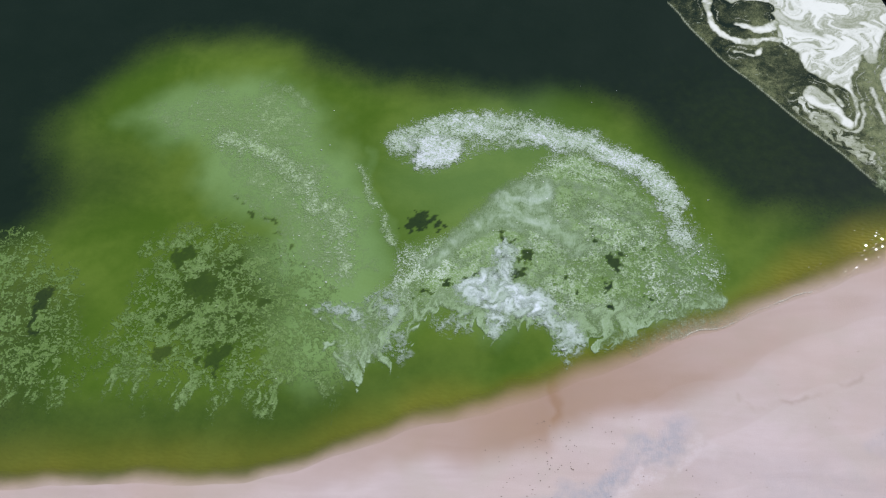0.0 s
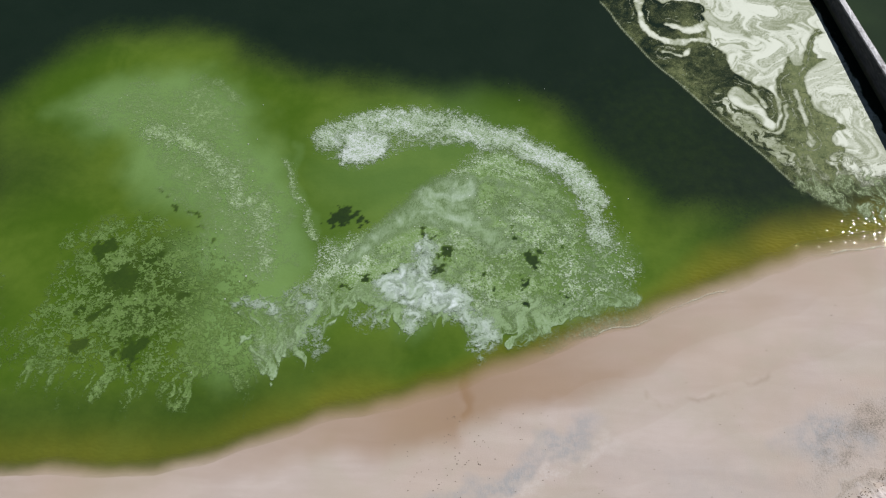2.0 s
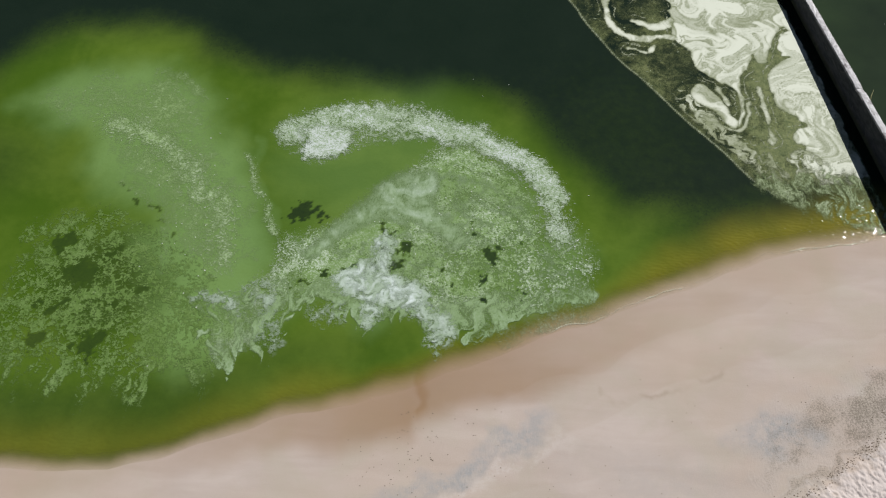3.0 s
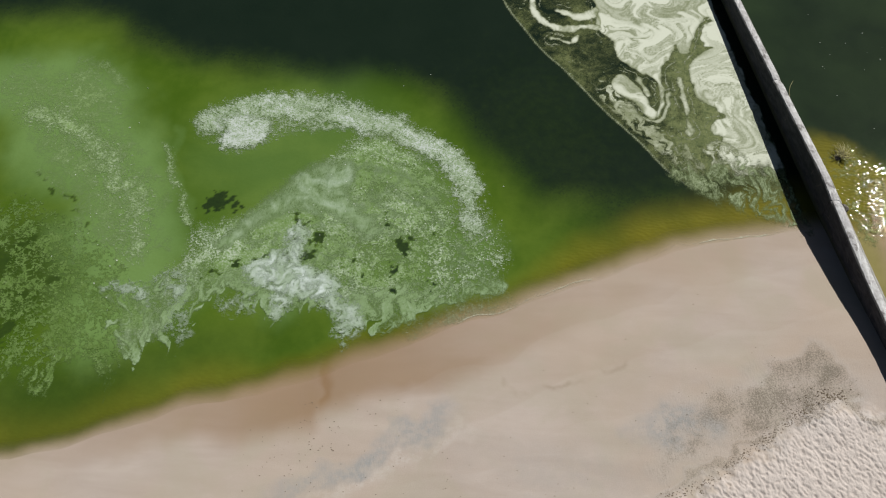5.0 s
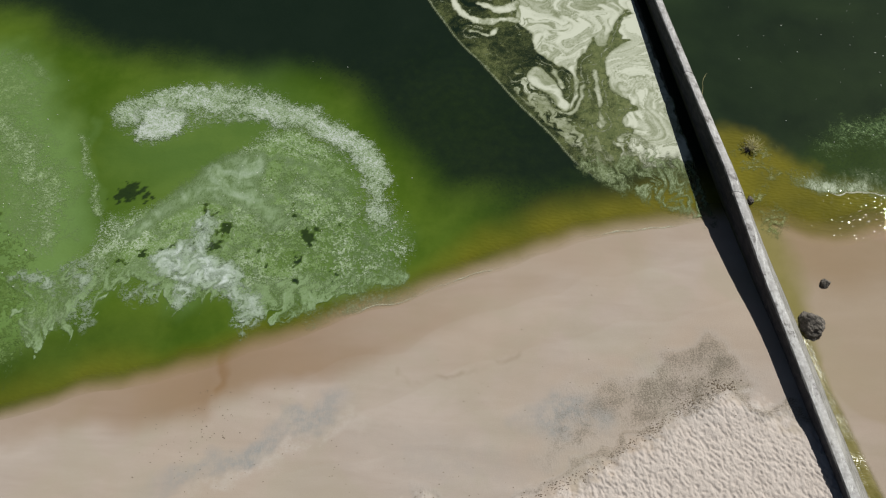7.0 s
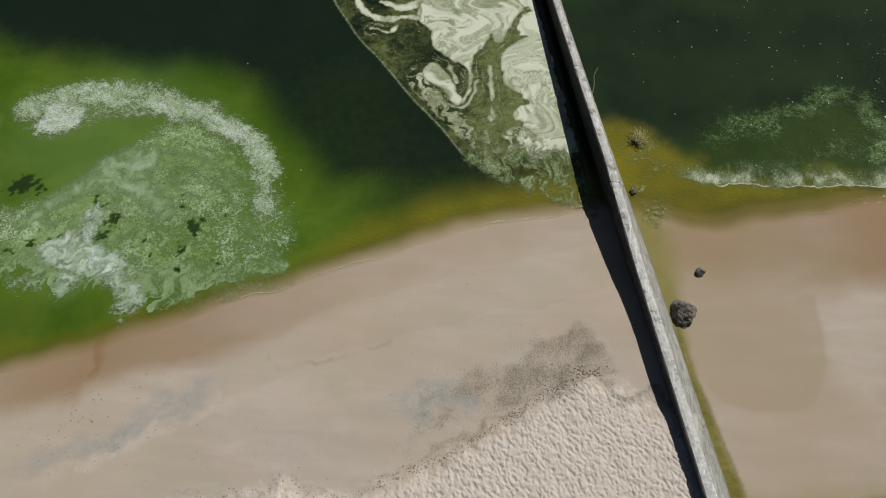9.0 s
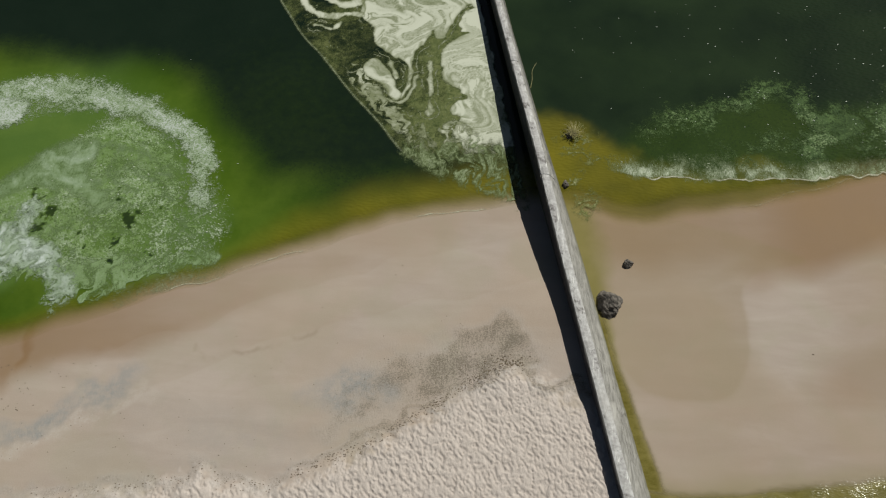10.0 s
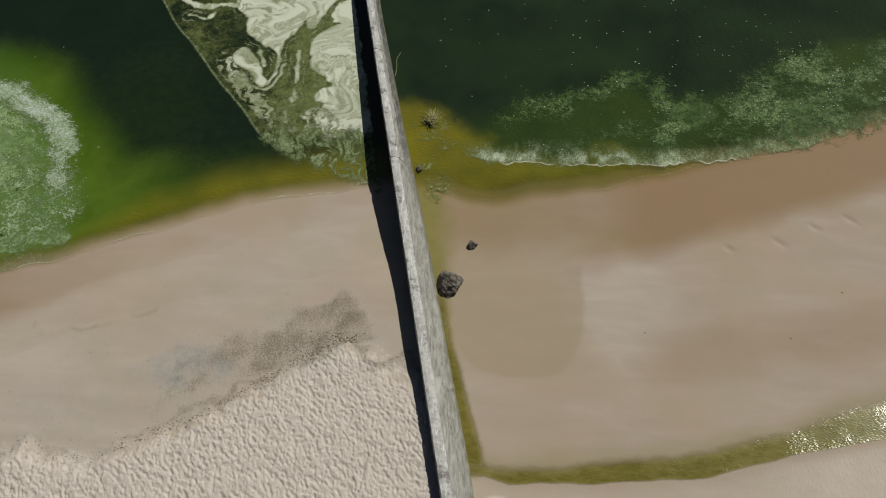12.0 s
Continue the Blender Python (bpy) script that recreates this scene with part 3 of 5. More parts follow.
def water_fields(x, y):
    e = east_of_wall(x, y)
    d = -landward(x, y)
    wx, wy = warped(x, y, 0.55, 0.35, 41)
    bloom = smooth(-1.7, 2.0, inside(wx, wy, BLOOM, 4)) ** 0.75
    dark = smooth(-0.3, 1.0, spot(wx, wy, -17.5, 20.8, 5.5, 3.4)) * 0.35
    bloom = np.maximum(bloom, 0.16 * smooth(-0.4, 0.8, spot(wx, wy, 7.5, 21.5, 5.5, 6.5)))
    bloom_e = 0.65 * np.maximum(smooth(-0.8, 0.7, inside(wx, wy, [(19.5, 21), (21.5, 23.2), (24.7, 24.1), (26.3, 24.9), (28, 24.3), (31, 25.2), (33, 27.1), (38, 28), (40, 23), (30, 20.5), (24, 19.5)], 3)) * 0.5, 0)
    dark = np.maximum(dark, line(x, [(-9, 0.55), (-6, 0.72)]) * torn_holes(x, y))
    dark = np.maximum(dark, np.maximum(0.48 * smooth(-0.4, 0.6, spot(wx, wy, -11.8, 15.6, 3.0, 2.6)), 0.32 * smooth(-0.4, 0.6, spot(wx, wy, -19.0, 13.8, 2.6, 2.8))))
    bloom = bloom * (1 - 0.45 * smooth(6.5, 11, x)) * (1 - 0.25 * smooth(-15, -21, x)) * (1 - line(x, [(-8, 0.45), (0, 0.22)]) * smooth(4.0, 2.0, d))
    bloom = np.where(e, bloom_e, bloom - dark)
    px, py = warped(x, y, 0.9, 0.5, 43)
    pale = smooth(-1.5, 0.7, inside(px, py, PLUME, 3)) * 0.85
    pale = np.maximum(pale, smooth(0.5, 0.0, along(px, py, [(-7.6, 22.4), (-7.3, 20.8), (-6.7, 19.5), (-5.9, 18.5)])) * 0.3)
    pale = np.maximum(pale, smooth(-0.5, 0.9, inside(px, py, MAT, 4)) * 0.5 * smooth(12.5, 15.0, y))
    pale = np.maximum(pale, 0.34 * smooth(-0.3, 0.7, spot(px, py, -2.4, 21.4, 5.0, 4.0)))
    pale = np.where(e, 0.045 + 0.1 * (fbm(wx, wy, 0.5, 4, 44) - 0.4), pale) * (1 - 0.9 * torn_holes(x, y))
    edge = d + 0.3 * (fbm(x, y, 0.8, 4, 47) - 0.5)
    soft = smooth(-0.15, 1.6, edge)
    turb = np.where(e, np.maximum(soft, 0.6 * smooth(0.0, 0.7, edge)), smooth(-0.25, line(x, [(-8, 0.8), (0, 1.2)]), edge))
    ow = smooth(line(x, [(-12, 2.2), (-4, 1.7), (1, 1.2), (5, 1.4), (8, 2.3), (11, 2.7)]), 0.3, d + 0.7 * (fbm(x, y, 0.45, 3, 48) - 0.5)) * line(x, [(-12, 0.5), (-4, 0.65), (2, 0.8), (9, 1.0)])
    lip = line(x, SHOAL_E)
    oe = smooth(lip + 0.8, lip - 0.6, d + 1.5 * (fbm(x, y, 0.7, 5, 50) - 0.5))
    olive = np.clip(np.where(e, oe, ow), 0, 1) * (0.75 + 0.5 * (fbm(x, y, 0.6, 3, 49) - 0.5))
    return {"water": (turb, np.clip(bloom, 0, 1), pale, olive)}


MAT = [(-8.4, 15.1), (-7.3, 15.6), (-6.6, 16.0), (-5.8, 16.6), (-5.6, 17.8), (-4.4, 18.3), (-3.4, 19.3), (-2.5, 20.3), (-1.2, 21.2), (-0.2, 22.3), (0.9, 22.3), (1.8, 21.9), (2.9, 21.1), (3.7, 20.1), (4.2, 18.8), (5.0, 18.9), (5.7, 18.0), (5.9, 16.6), (5.6, 15.4), (4.7, 15.7), (3.8, 15.0), (3.1, 15.1), (2.7, 14.5), (1.8, 14.8), (0.8, 14.2), (0.1, 13.6), (-0.4, 14.7), (-1.4, 14.8), (-2.1, 14.1), (-2.7, 14.8), (-3.5, 15.3), (-4.5, 15.2), (-5.0, 14.3), (-5.5, 13.5), (-6.2, 13.1), (-7.6, 12.6)]
water = new("water", grid_mesh("water", axis(1600, (-26, 38, 0.075)), axis(1600, (7.0, 32.0, 0.07)), lambda x, y: 0.003 * (fbm(x, y, 0.45, 3, 2) - 0.5), lambda x, y: np.where(ground_height(x, y) < 0.06, 1, -1), water_fields))
water.data.materials.append(WATER)
tagged(water, "dark green lake water clouded by a bright algal bloom", "water", kind="structure")


# ---- floating scum and foam ----
def raft(name, x0, x1, y0, y1, step, fields, material, label="", z=0.012, category="", parent=None):
    def height(x, y):
        r, g, b, a = fields(x, y)
        return 0.003 + 0.35 * z + 0.003 * np.clip(r, 0, 1) + 0.004 * np.clip(b, 0, 1) * vnoise(x * 7, y * 7, 3)

    me = grid_mesh(name, np.arange(x0, x1, step), np.arange(y0, y1, step), height, lambda x, y: fields(x, y)[0] - 0.13, lambda x, y: {"scum": fields(x, y)})
    me.materials.append(material)
    ob = new(name, me)
    ob.parent = parent
    return tagged(ob, label, category)


def crescent(x, y):
    wx, wy = warped(x, y, 0.3, 1.1, 51)
    body = inside(wx, wy, [(-6.75, 22.7), (-6.3, 23.6), (-5.1, 24.3), (-3.3, 24.6), (-1.7, 24.4), (-0.5, 24.05), (0.9, 23.6), (2.2, 23.1), (3.4, 22.3), (4.3, 21.2), (4.8, 19.8), (5.0, 18.0), (4.5, 17.4), (4.0, 18.6), (3.4, 20.0), (2.7, 20.9), (1.7, 21.7), (0.7, 22.3), (-0.4, 22.6), (-1.3, 22.5), (-2.7, 22.3), (-3.6, 22.1), (-3.9, 21.5), (-5.0, 21.2), (-5.7, 21.6), (-6.4, 22.1)], 1)
    ridge = along(wx, wy, [(-6.2, 22.9), (-4.8, 23.5), (-3.0, 23.75), (-1.5, 23.65), (0.0, 23.3), (1.5, 22.8), (2.9, 22.0), (3.9, 20.9), (4.5, 19.5), (4.7, 18.2)])
    tail = smooth(17.2, 20.5, y)
    broad = line(x, [(-7, 0.5), (-5, 0.75), (-2, 0.72), (1.5, 0.56), (4, 0.52), (5, 0.4)])
    white = smooth(broad + 0.6, broad - 0.5, ridge + 0.5 * (fbm(x, y, 1.6, 4, 52) - 0.5))
    under = smooth(-0.3, 0.4, body) * (0.3 + 0.25 * fbm(x, y, 1.0, 3, 53))
    streak = fbm(wx - 0.6 * wy, 2.2 * (wy + 0.6 * wx), 1.2, 4, 57) - 0.5
    cover = np.maximum(white * (0.74 + 0.5 * streak), under)
    bright = white * (0.06 + 1.4 * streak + 0.08 * tail) + 0.05 * under
    grains = np.maximum(0.95 * white, 0.6 * smooth(-0.4, 0.2, body) * smooth(0.35, 0.6, fbm(x, y, 1.4, 3, 58)))
    return np.clip(cover, 0, 1) * (0.6 + 0.4 * tail), np.clip(bright, 0, 1) * (0.3 + 0.7 * tail), grains * (0.55 + 0.45 * tail), 0.25 * (1 - tail) + 0.1


def crescent_core(x, y):
    wx, wy = warped(x, y, 0.45, 1.1, 54)
    body = inside(wx, wy, [(-5.9, 22.9), (-5.0, 23.6), (-3.9, 23.3), (-3.6, 22.4), (-3.9, 21.8), (-5.0, 21.5), (-5.6, 22.0)], 1)
    cover = smooth(-0.35, 0.5, body) * (0.55 + 0.6 * fbm(x, y, 1.3, 3, 55))
    crease = fbm(wx, wy * 2.4, 2.2, 4, 56) - 0.5
    return cover, cover * (0.66 + 1.1 * crease), cover, 0


def scum_mat(x, y):
    drip = (vnoise(x * 1.8, y * 0.25, 61) - 0.5) * 0.7 + (vnoise(x * 4.5, y * 0.6, 62) - 0.5) * 0.7
    wx, wy = warped(x, y, 0.32, 0.9, 63)
    body = inside(wx, wy + drip * smooth(16.5, 14.0, y), MAT, 2)
    r, turn = np.hypot(x + 0.9, (y - 16.4) * 1.15), np.arctan2(y - 16.4, x + 0.9)
    sx, sy = stirred(x, y, 68, 0.35, 2, 0.7)
    r = r + 0.25 * (sx - x) + 0.25 * (sy - y)
    arcs = 0.6 * vnoise(r * 3.6 + 0.8 * fbm(x, y, 0.7, 3, 64), turn * 2.4 + 9, 66) + 0.4 * vnoise(r * 9.0 + 1.5 * fbm(x, y, 0.9, 3, 69), turn * 4.0 + 3, 62) - 0.5
    east = smooth(-0.5, 2.0, x)
    cover = smooth(line(y, [(14.5, -0.1), (17, -0.7)]), line(y, [(14.5, 1.0), (17, 0.6)]), body) * (0.60 + 0.34 * fbm(x, y, 0.7, 4, 65) - 0.06 * east) + 0.42 * arcs * smooth(-0.3, 0.3, body)
    bright = 0.26 * smooth(0.45, 0.7, fbm(wx, wy, 1.0, 4, 67)) + 0.42 * np.maximum(arcs, -0.1) + 0.1 * smooth(19.5, 16.5, y) * smooth(3, 0, x)
    grains = (0.42 + 0.45 * smooth(0.35, 0.65, fbm(x, y, 0.6, 3, 69))) * smooth(13.8, 15.5, y) * (0.45 + 0.55 * smooth(-3.5, 1.0, x)) + 0.6 * smooth(-0.4, 0.8, spot(wx, wy, -4.6, 17.4, 2.6, 1.5))
    hole = torn_holes(x, y)
    clots = 0.9 * smooth(-0.3, 0.7, spot(wx, wy, 2.6, 16.6, 3.2, 2.2)) + 0.18
    afloat = smooth(0.3, 1.1, -landward(x, y) + 0.5 * (fbm(x, y, 1.5, 3, 70) - 0.5))
    return afloat * (1 - 0.4 * smooth(2.2, 5.0, x)) * (0.72 + 0.28 * smooth(-6.5, -4.0, x)) * np.clip(cover - hole, 0, 1), np.clip(bright, 0, 1) * (1 - hole), grains * (1 - hole), clots


def pale_cloud(x, y):
    sx, sy = stirred(x, y, 64, 0.32)
    wx, wy = 0.75 * x + 0.25 * sx, 0.75 * y + 0.25 * sy
    cloud = inside(wx, wy, [(-0.4, 21.5), (-0.1, 21.2), (-0.1, 19.7), (0.6, 18.9), (1.2, 18.3), (1.1, 17.9), (0.4, 17.9), (-0.2, 18.4), (-0.9, 18.6), (-2.4, 18.6), (-4.0, 17.3), (-4.7, 16.8), (-5.0, 17.0), (-4.2, 18.3), (-3.1, 19.7), (-2.2, 20.8), (-1.3, 21.4)], 1)
    wisp = fbm(sx * 1.3 - sy, (sy + sx) * 1.9, 1.1, 5, 67)
    head = smooth(-0.6, 0.9, spot(x, y, -0.8, 20.3, 1.8, 1.7))
    r, turn = np.hypot(sx + 0.9, (sy - 16.4) * 1.15), np.arctan2(sy - 16.4, sx + 0.9)
    grainy = fbm(r * 3.0 + 0.7 * turn, turn * 2.2, 1.0, 4, 84) - 0.5
    lace = np.clip(1 - 7.0 * np.abs(fbm(sx * 1.2 + 0.3 * r, sy * 1.2, 1.0, 5, 85) - 0.5), 0, 1)
    spread = smooth(-7.2, -5.8, x) * smooth(-0.2, 0.9, inside(wx, wy, MAT, 2)) * smooth(0.36, 0.6, fbm(x, y, 0.45, 3, 86) + 0.1 * smooth(18, 15.5, y))
    cover = smooth(-0.25, 0.45, cloud) * (0.60 + 0.3 * (wisp - 0.5) + 0.12 * head + 0.45 * grainy) + spread * (0.14 + 0.3 * lace + 0.45 * grainy)
    cover = np.clip(cover, 0, 0.9)
    return cover * (1 - torn_holes(x, y)), cover * (0.22 + 0.2 * head + 0.45 * (wisp - 0.5) + 0.6 * grainy + 0.1 * lace), 0.25 * cover, 0.0


def hanging_fringe(x, y):
    """Pale tattered ends of the mat, drawn towards the beach."""
    sx, sy = stirred(x, y, 61, 0.75, 3, 0.55)
    drip = (vnoise(sx * 1.3, sy * 0.2, 61) - 0.5) * 1.3 + (vnoise(sx * 3.5, sy * 0.5, 62) - 0.5) * 0.9 + (vnoise(x * 8.0, y * 0.9, 63) - 0.5) * 0.7
    body = inside(0.5 * x + 0.5 * sx, 0.5 * y + 0.5 * sy + drip * smooth(16.5, 14.0, y) + 0.1, MAT, 2)
    lace = np.clip(1 - 4.5 * np.abs(fbm(sx * 1.5, sy * 0.9, 1.3, 4, 60) - 0.5), 0, 1)
    rim = smooth(0.32, 0.0, np.abs(body - 0.12))
    cover = smooth(-0.1, 0.14, body) * smooth(2.0, 0.9, body) * smooth(17.2, 15.6, y) * (line(x, [(-5, 0.26), (-3.6, 0.45)]) + line(x, [(-5, 0.46), (-3.6, 0.24)]) * lace + 0.10 * rim)
    cover = cover * (1 - 0.75 * smooth(-4.0, -5.0, x) * smooth(15.2, 14.2, y) * smooth(0.56, 0.38, vnoise(sx * 2.3 + 0.4 * y, sy * 0.35, 65)))
    afloat = smooth(0.4, 1.0, -landward(x, y)) * (1 - torn_holes(x, y))
    return np.clip(cover, 0, 1) * afloat, (0.05 + 0.3 * lace + 0.2 * rim) * cover, 0.35 * cover, 0.12


def foam_tatter(pts, seed, heart=0.5):
    def fields(x, y):
        sx, sy = stirred(x, y, seed, 0.6, 3, 0.8)
        wx, wy = 0.6 * x + 0.4 * sx + 0.25 * (vnoise(x * 3, y * 0.7, seed + 1) - 0.5), 0.6 * y + 0.4 * sy
        body = inside(wx, wy, pts, 1)
        ridge = np.clip(1 - 4.0 * np.abs(fbm(sx, sy, 1.9, 4, seed + 2) - 0.5), 0, 1)
        cover = smooth(-0.3, 0.5 - 0.5 * heart, body) * (0.42 + 0.5 * ridge) * (0.66 + 0.8 * heart)
        core = smooth(0.0, 0.65 - 0.4 * heart, body)
        return cover, cover * (0.05 + 0.35 * ridge) * (0.4 + heart) + heart * core * (0.3 + 1.6 * (fbm(sx, sy, 1.6, 4, seed + 3) - 0.4)), cover * 0.3, 0.5 - 0.3 * core
    return fields


def foam_heart(pts, seed):
    def fields(x, y):
        sx, sy = stirred(x, y, seed, 0.5, 3, 0.8)
        body = inside(0.75 * x + 0.25 * sx, 0.75 * y + 0.25 * sy, pts, 1)
        fold = fbm(sx, sy * 1.4, 2.4, 4, seed + 40) - 0.5
        cover = smooth(-0.02, 0.6, body + 0.9 * fold) * (0.35 + 0.45 * smooth(0.35, 0.65, fbm(x, y, 1.4, 4, seed + 41)))
        return cover, cover * (0.34 + 1.8 * fold), 0.4 * cover, 0.25
    return fields


def clotted(pts, seed, frays, lower):
    def fields(x, y):
        wx, wy = warped(x, y, 0.6, 0.8, seed)
        drip = (vnoise(x * 2.2, y * 0.35, seed + 1) - 0.5) * 1.6 + (vnoise(x * 5, y * 0.8, seed + 6) - 0.5) * 0.8
        body = inside(wx, wy + drip * smooth(frays + 2.0, frays, y), pts, 2)
        cover = smooth(-1.1, 0.8, body) * (0.56 + 0.3 * fbm(x, y, 0.6, 3, seed + 2))
        hole = torn_holes(x, y)
        ring = smooth(0.02, 0.2, hole) * (1 - smooth(0.2, 0.6, hole)) * 0.3
        torn = 0.5 + 0.9 * smooth(0.4, 0.62, fbm(x, y, 0.45, 3, seed + 4))
        low = smooth(frays + 1.6, frays - 0.2, y)
        sx, sy = stirred(x, y, seed + 9, 0.3, 2, 1.0)
        thread = np.clip(1 - 5.0 * np.abs(fbm(sx * 2.4, sy * 0.5, 1.5, 3, seed + 8) - 0.5), 0, 1)
        cover = cover * (1 - low * (0.6 - 0.95 * thread))
        share = smooth(frays + 1.0, frays + 0.6, y) if lower else smooth(frays + 0.5, frays + 0.9, y)
        return share * np.clip(cover - hole + ring, 0, 1), cover * (0.1 + 0.2 * low) + 0.3 * ring + 0.12 * smooth(0.5, 0.7, fbm(x, y, 1.2, 3, seed + 5)), cover * 0.6, torn * (1 - 0.7 * low)
    return fields


def plume_haze(x, y):
    sx, sy = stirred(x, y, 91, 0.6)
    body = inside(0.7 * x + 0.3 * sx, 0.7 * y + 0.3 * sy, PLUME, 2)
    rim = smooth(0.5, 0.0, np.abs(body + 0.1)) * smooth(0.5, 0.65, fbm(x, y, 0.8, 3, 94)) * 0.25
    cover = smooth(15.8, 17.5, y) * smooth(-1.0, 1.2, body) * (0.34 + 0.5 * (fbm(sx, sy, 0.7, 4, 93) - 0.3)) + rim
    return np.clip(cover, 0, 1) * smooth(0.06, 0.22, cover), 0.1 * smooth(0.5, 0.7, fbm(sx, sy, 1.2, 4, 95)), 0.3 * rim + 0.2 * smooth(0.2, 0.8, body), 0.3


def plume_streak(x, y):
    wx, wy = warped(x, y, 0.6, 0.6, 91)
    streak = smooth(1.3, 0.0, along(wx, wy, [(-13.5, 22.8), (-12.0, 22.4), (-10.6, 21.6), (-9.4, 20.0), (-8.3, 18.4), (-8.0, 16.5), (-8.4, 15.2)]))
    thin = smooth(0.45, 0.0, along(wx, wy, [(-7.6, 21.6), (-7.0, 19.9), (-6.4, 18.9), (-5.9, 18.3)]))
    cover = smooth(15.6, 17.0, y) * (0.55 * streak + 0.46 * thin) * (0.5 + fbm(x, y, 1.5, 3, 96))
    return cover, 0.22 * streak + 0.26 * thin, 0.85 * np.maximum(streak, thin), 0.25


def toward_west_of_wall(x, y):
    return smooth(-0.35, -0.6, x - wall_x(y) + 0.25 * (fbm(x, y, 1.5, 3, 108) - 0.5))


def slick_film(x, y):
    slick = inside(x, y, [(4.6, 33), (5.2, 30.2), (6.2, 28.4), (7.0, 27.2), (7.8, 26.3), (8.5, 25.4), (9.5, 24.1), (10.3, 23.2), (10.9, 22.5), (11.9, 21.2), (13.4, 20.2), (16.6, 19.4), (17.5, 21.5), (16.5, 26), (15.5, 34)], 1)
    sx, sy = stirred(x, y, 104, 0.9)
    vein = smooth(0.03, 0.0, np.abs(fbm(sx, sy, 0.9, 4, 108) - 0.5))
    rim = smooth(0.1, 0.0, np.abs(slick - 0.07))
    cover = smooth(-0.02, 0.08, slick) * np.maximum(0.27 + 1.3 * (fbm(sx, sy, 0.55, 4, 103) - 0.45) + 0.45 * smooth(10.5, 13, x) + 0.2 * vein, 0.8 * rim)
    return cover * smooth(19.8, 22.5, y) * toward_west_of_wall(x, y), 0.5 * rim + 0.32 * vein * smooth(0.5, 0.65, fbm(x, y, 0.7, 3, 106)), 0.25, 0.1


def marbled(shape, seed, lacy=0.0, gain=0.0, fray=0.3):
    """Cream scum drawn out in swirls; shape(x, y) gives metres inside."""
    def fields(x, y):
        wx, wy = warped(x, y, 0.14, 1.2, 101)
        body = shape(wx, wy) + fray * (fbm(x, y, 1.6, 4, seed) - 0.5)
        if lacy:
            body = body + lacy * (1 - 4.4 * np.abs(fbm(wx, wy, 1.9, 4, seed + 1) - 0.5)) - lacy * 0.55
        sx, sy = stirred(x, y, 105, 1.15)
        broad = fbm(sx, sy * 1.5, 0.75, 4, 107)
        thin = fbm(sx + 0.3 * sy, sy * 1.8, 1.5, 4, 110)
        dark = smooth(0.05, 0.0, np.abs(broad - 0.44)) + 0.4 * smooth(0.03, 0.0, np.abs(thin - 0.53))
        vein = np.clip(dark, 0, 1) * smooth(0.02, 0.3, body)
        halo = smooth(0.07, 0.0, np.abs(body + 0.17 + 0.14 * (thin - 0.5))) * smooth(0.35, 0.6, fbm(x, y, 0.9, 3, seed + 2)) * (fray > 0.1)
        cover = np.maximum(smooth(-0.09, 0.12, body) * (1 - 0.3 * vein), 0.65 * halo)
        bright = smooth(-0.08, 0.16, body) * (0.72 + 1.5 * (broad - 0.5) + 0.45 * (thin - 0.5) + gain) * (1 - 0.5 * vein) + 0.4 * halo
        comb = 0.9 * (vnoise(x * 5, y * 0.9, seed + 4) - 0.5)
        ends = smooth(20.2, 22.8, y + comb) * toward_west_of_wall(x, y)
        return cover * ends, bright * (0.5 + 0.5 * ends), 0.12 * cover, 0
    return fields


def swirl(x, y):
    body = inside(x, y, [(6.4, 32.4), (6.9, 31.2), (8.0, 30.6), (9.2, 30.3), (9.3, 28.9), (9.8, 27.9), (10.0, 27.2), (10.5, 26.8), (11.0, 26.2), (11.3, 26.2), (11.6, 25.7), (11.7, 24.8), (11.5, 24.2), (11.7, 24.1), (11.9, 24.8), (11.8, 26.1), (11.9, 26.6), (12.4, 27.4), (12.5, 27.9), (12.6, 27.4), (13.0, 27.4), (13.2, 28.0), (13.5, 29.0), (13.8, 29.5), (14.0, 29.3), (14.4, 29.0), (15.0, 30.0), (15.0, 34), (8, 34)], 1)
    return np.minimum(body, 0.5 - 1.2 * (spot(x, y, 8.3, 30.6, 1.0, 0.5) + 0.4))


def lobe(x, y):
    body = inside(x, y, [(13.6, 29.1), (13.5, 27.7), (13.0, 26.9), (12.9, 26.3), (13.1, 25.5), (13.4, 24.9), (13.9, 24.5), (13.9, 24.0), (13.6, 23.6), (13.7, 23.3), (14.1, 23.1), (13.9, 22.5), (14.2, 21.6), (15.0, 21.2), (16.2, 21.3), (16.4, 22.5), (16.0, 25.2), (15.4, 27.2), (15.0, 29.5), (14.0, 29.3)], 1)
    return body - 0.35 * smooth(0.14, 0.0, along(x, y, [(13.5, 27.6), (14.0, 27.8), (14.6, 27.3)])) - 0.3 * smooth(-0.3, 0.6, spot(x, y, 14.6, 24.2, 0.7, 0.3))


def tongue(x, y):
    return inside(x, y, [(9.8, 25.7), (10.0, 26.2), (10.4, 26.2), (10.8, 25.5), (11.3, 24.7), (11.6, 24.3), (11.4, 24.0), (10.8, 24.5), (10.1, 25.1)], 1)


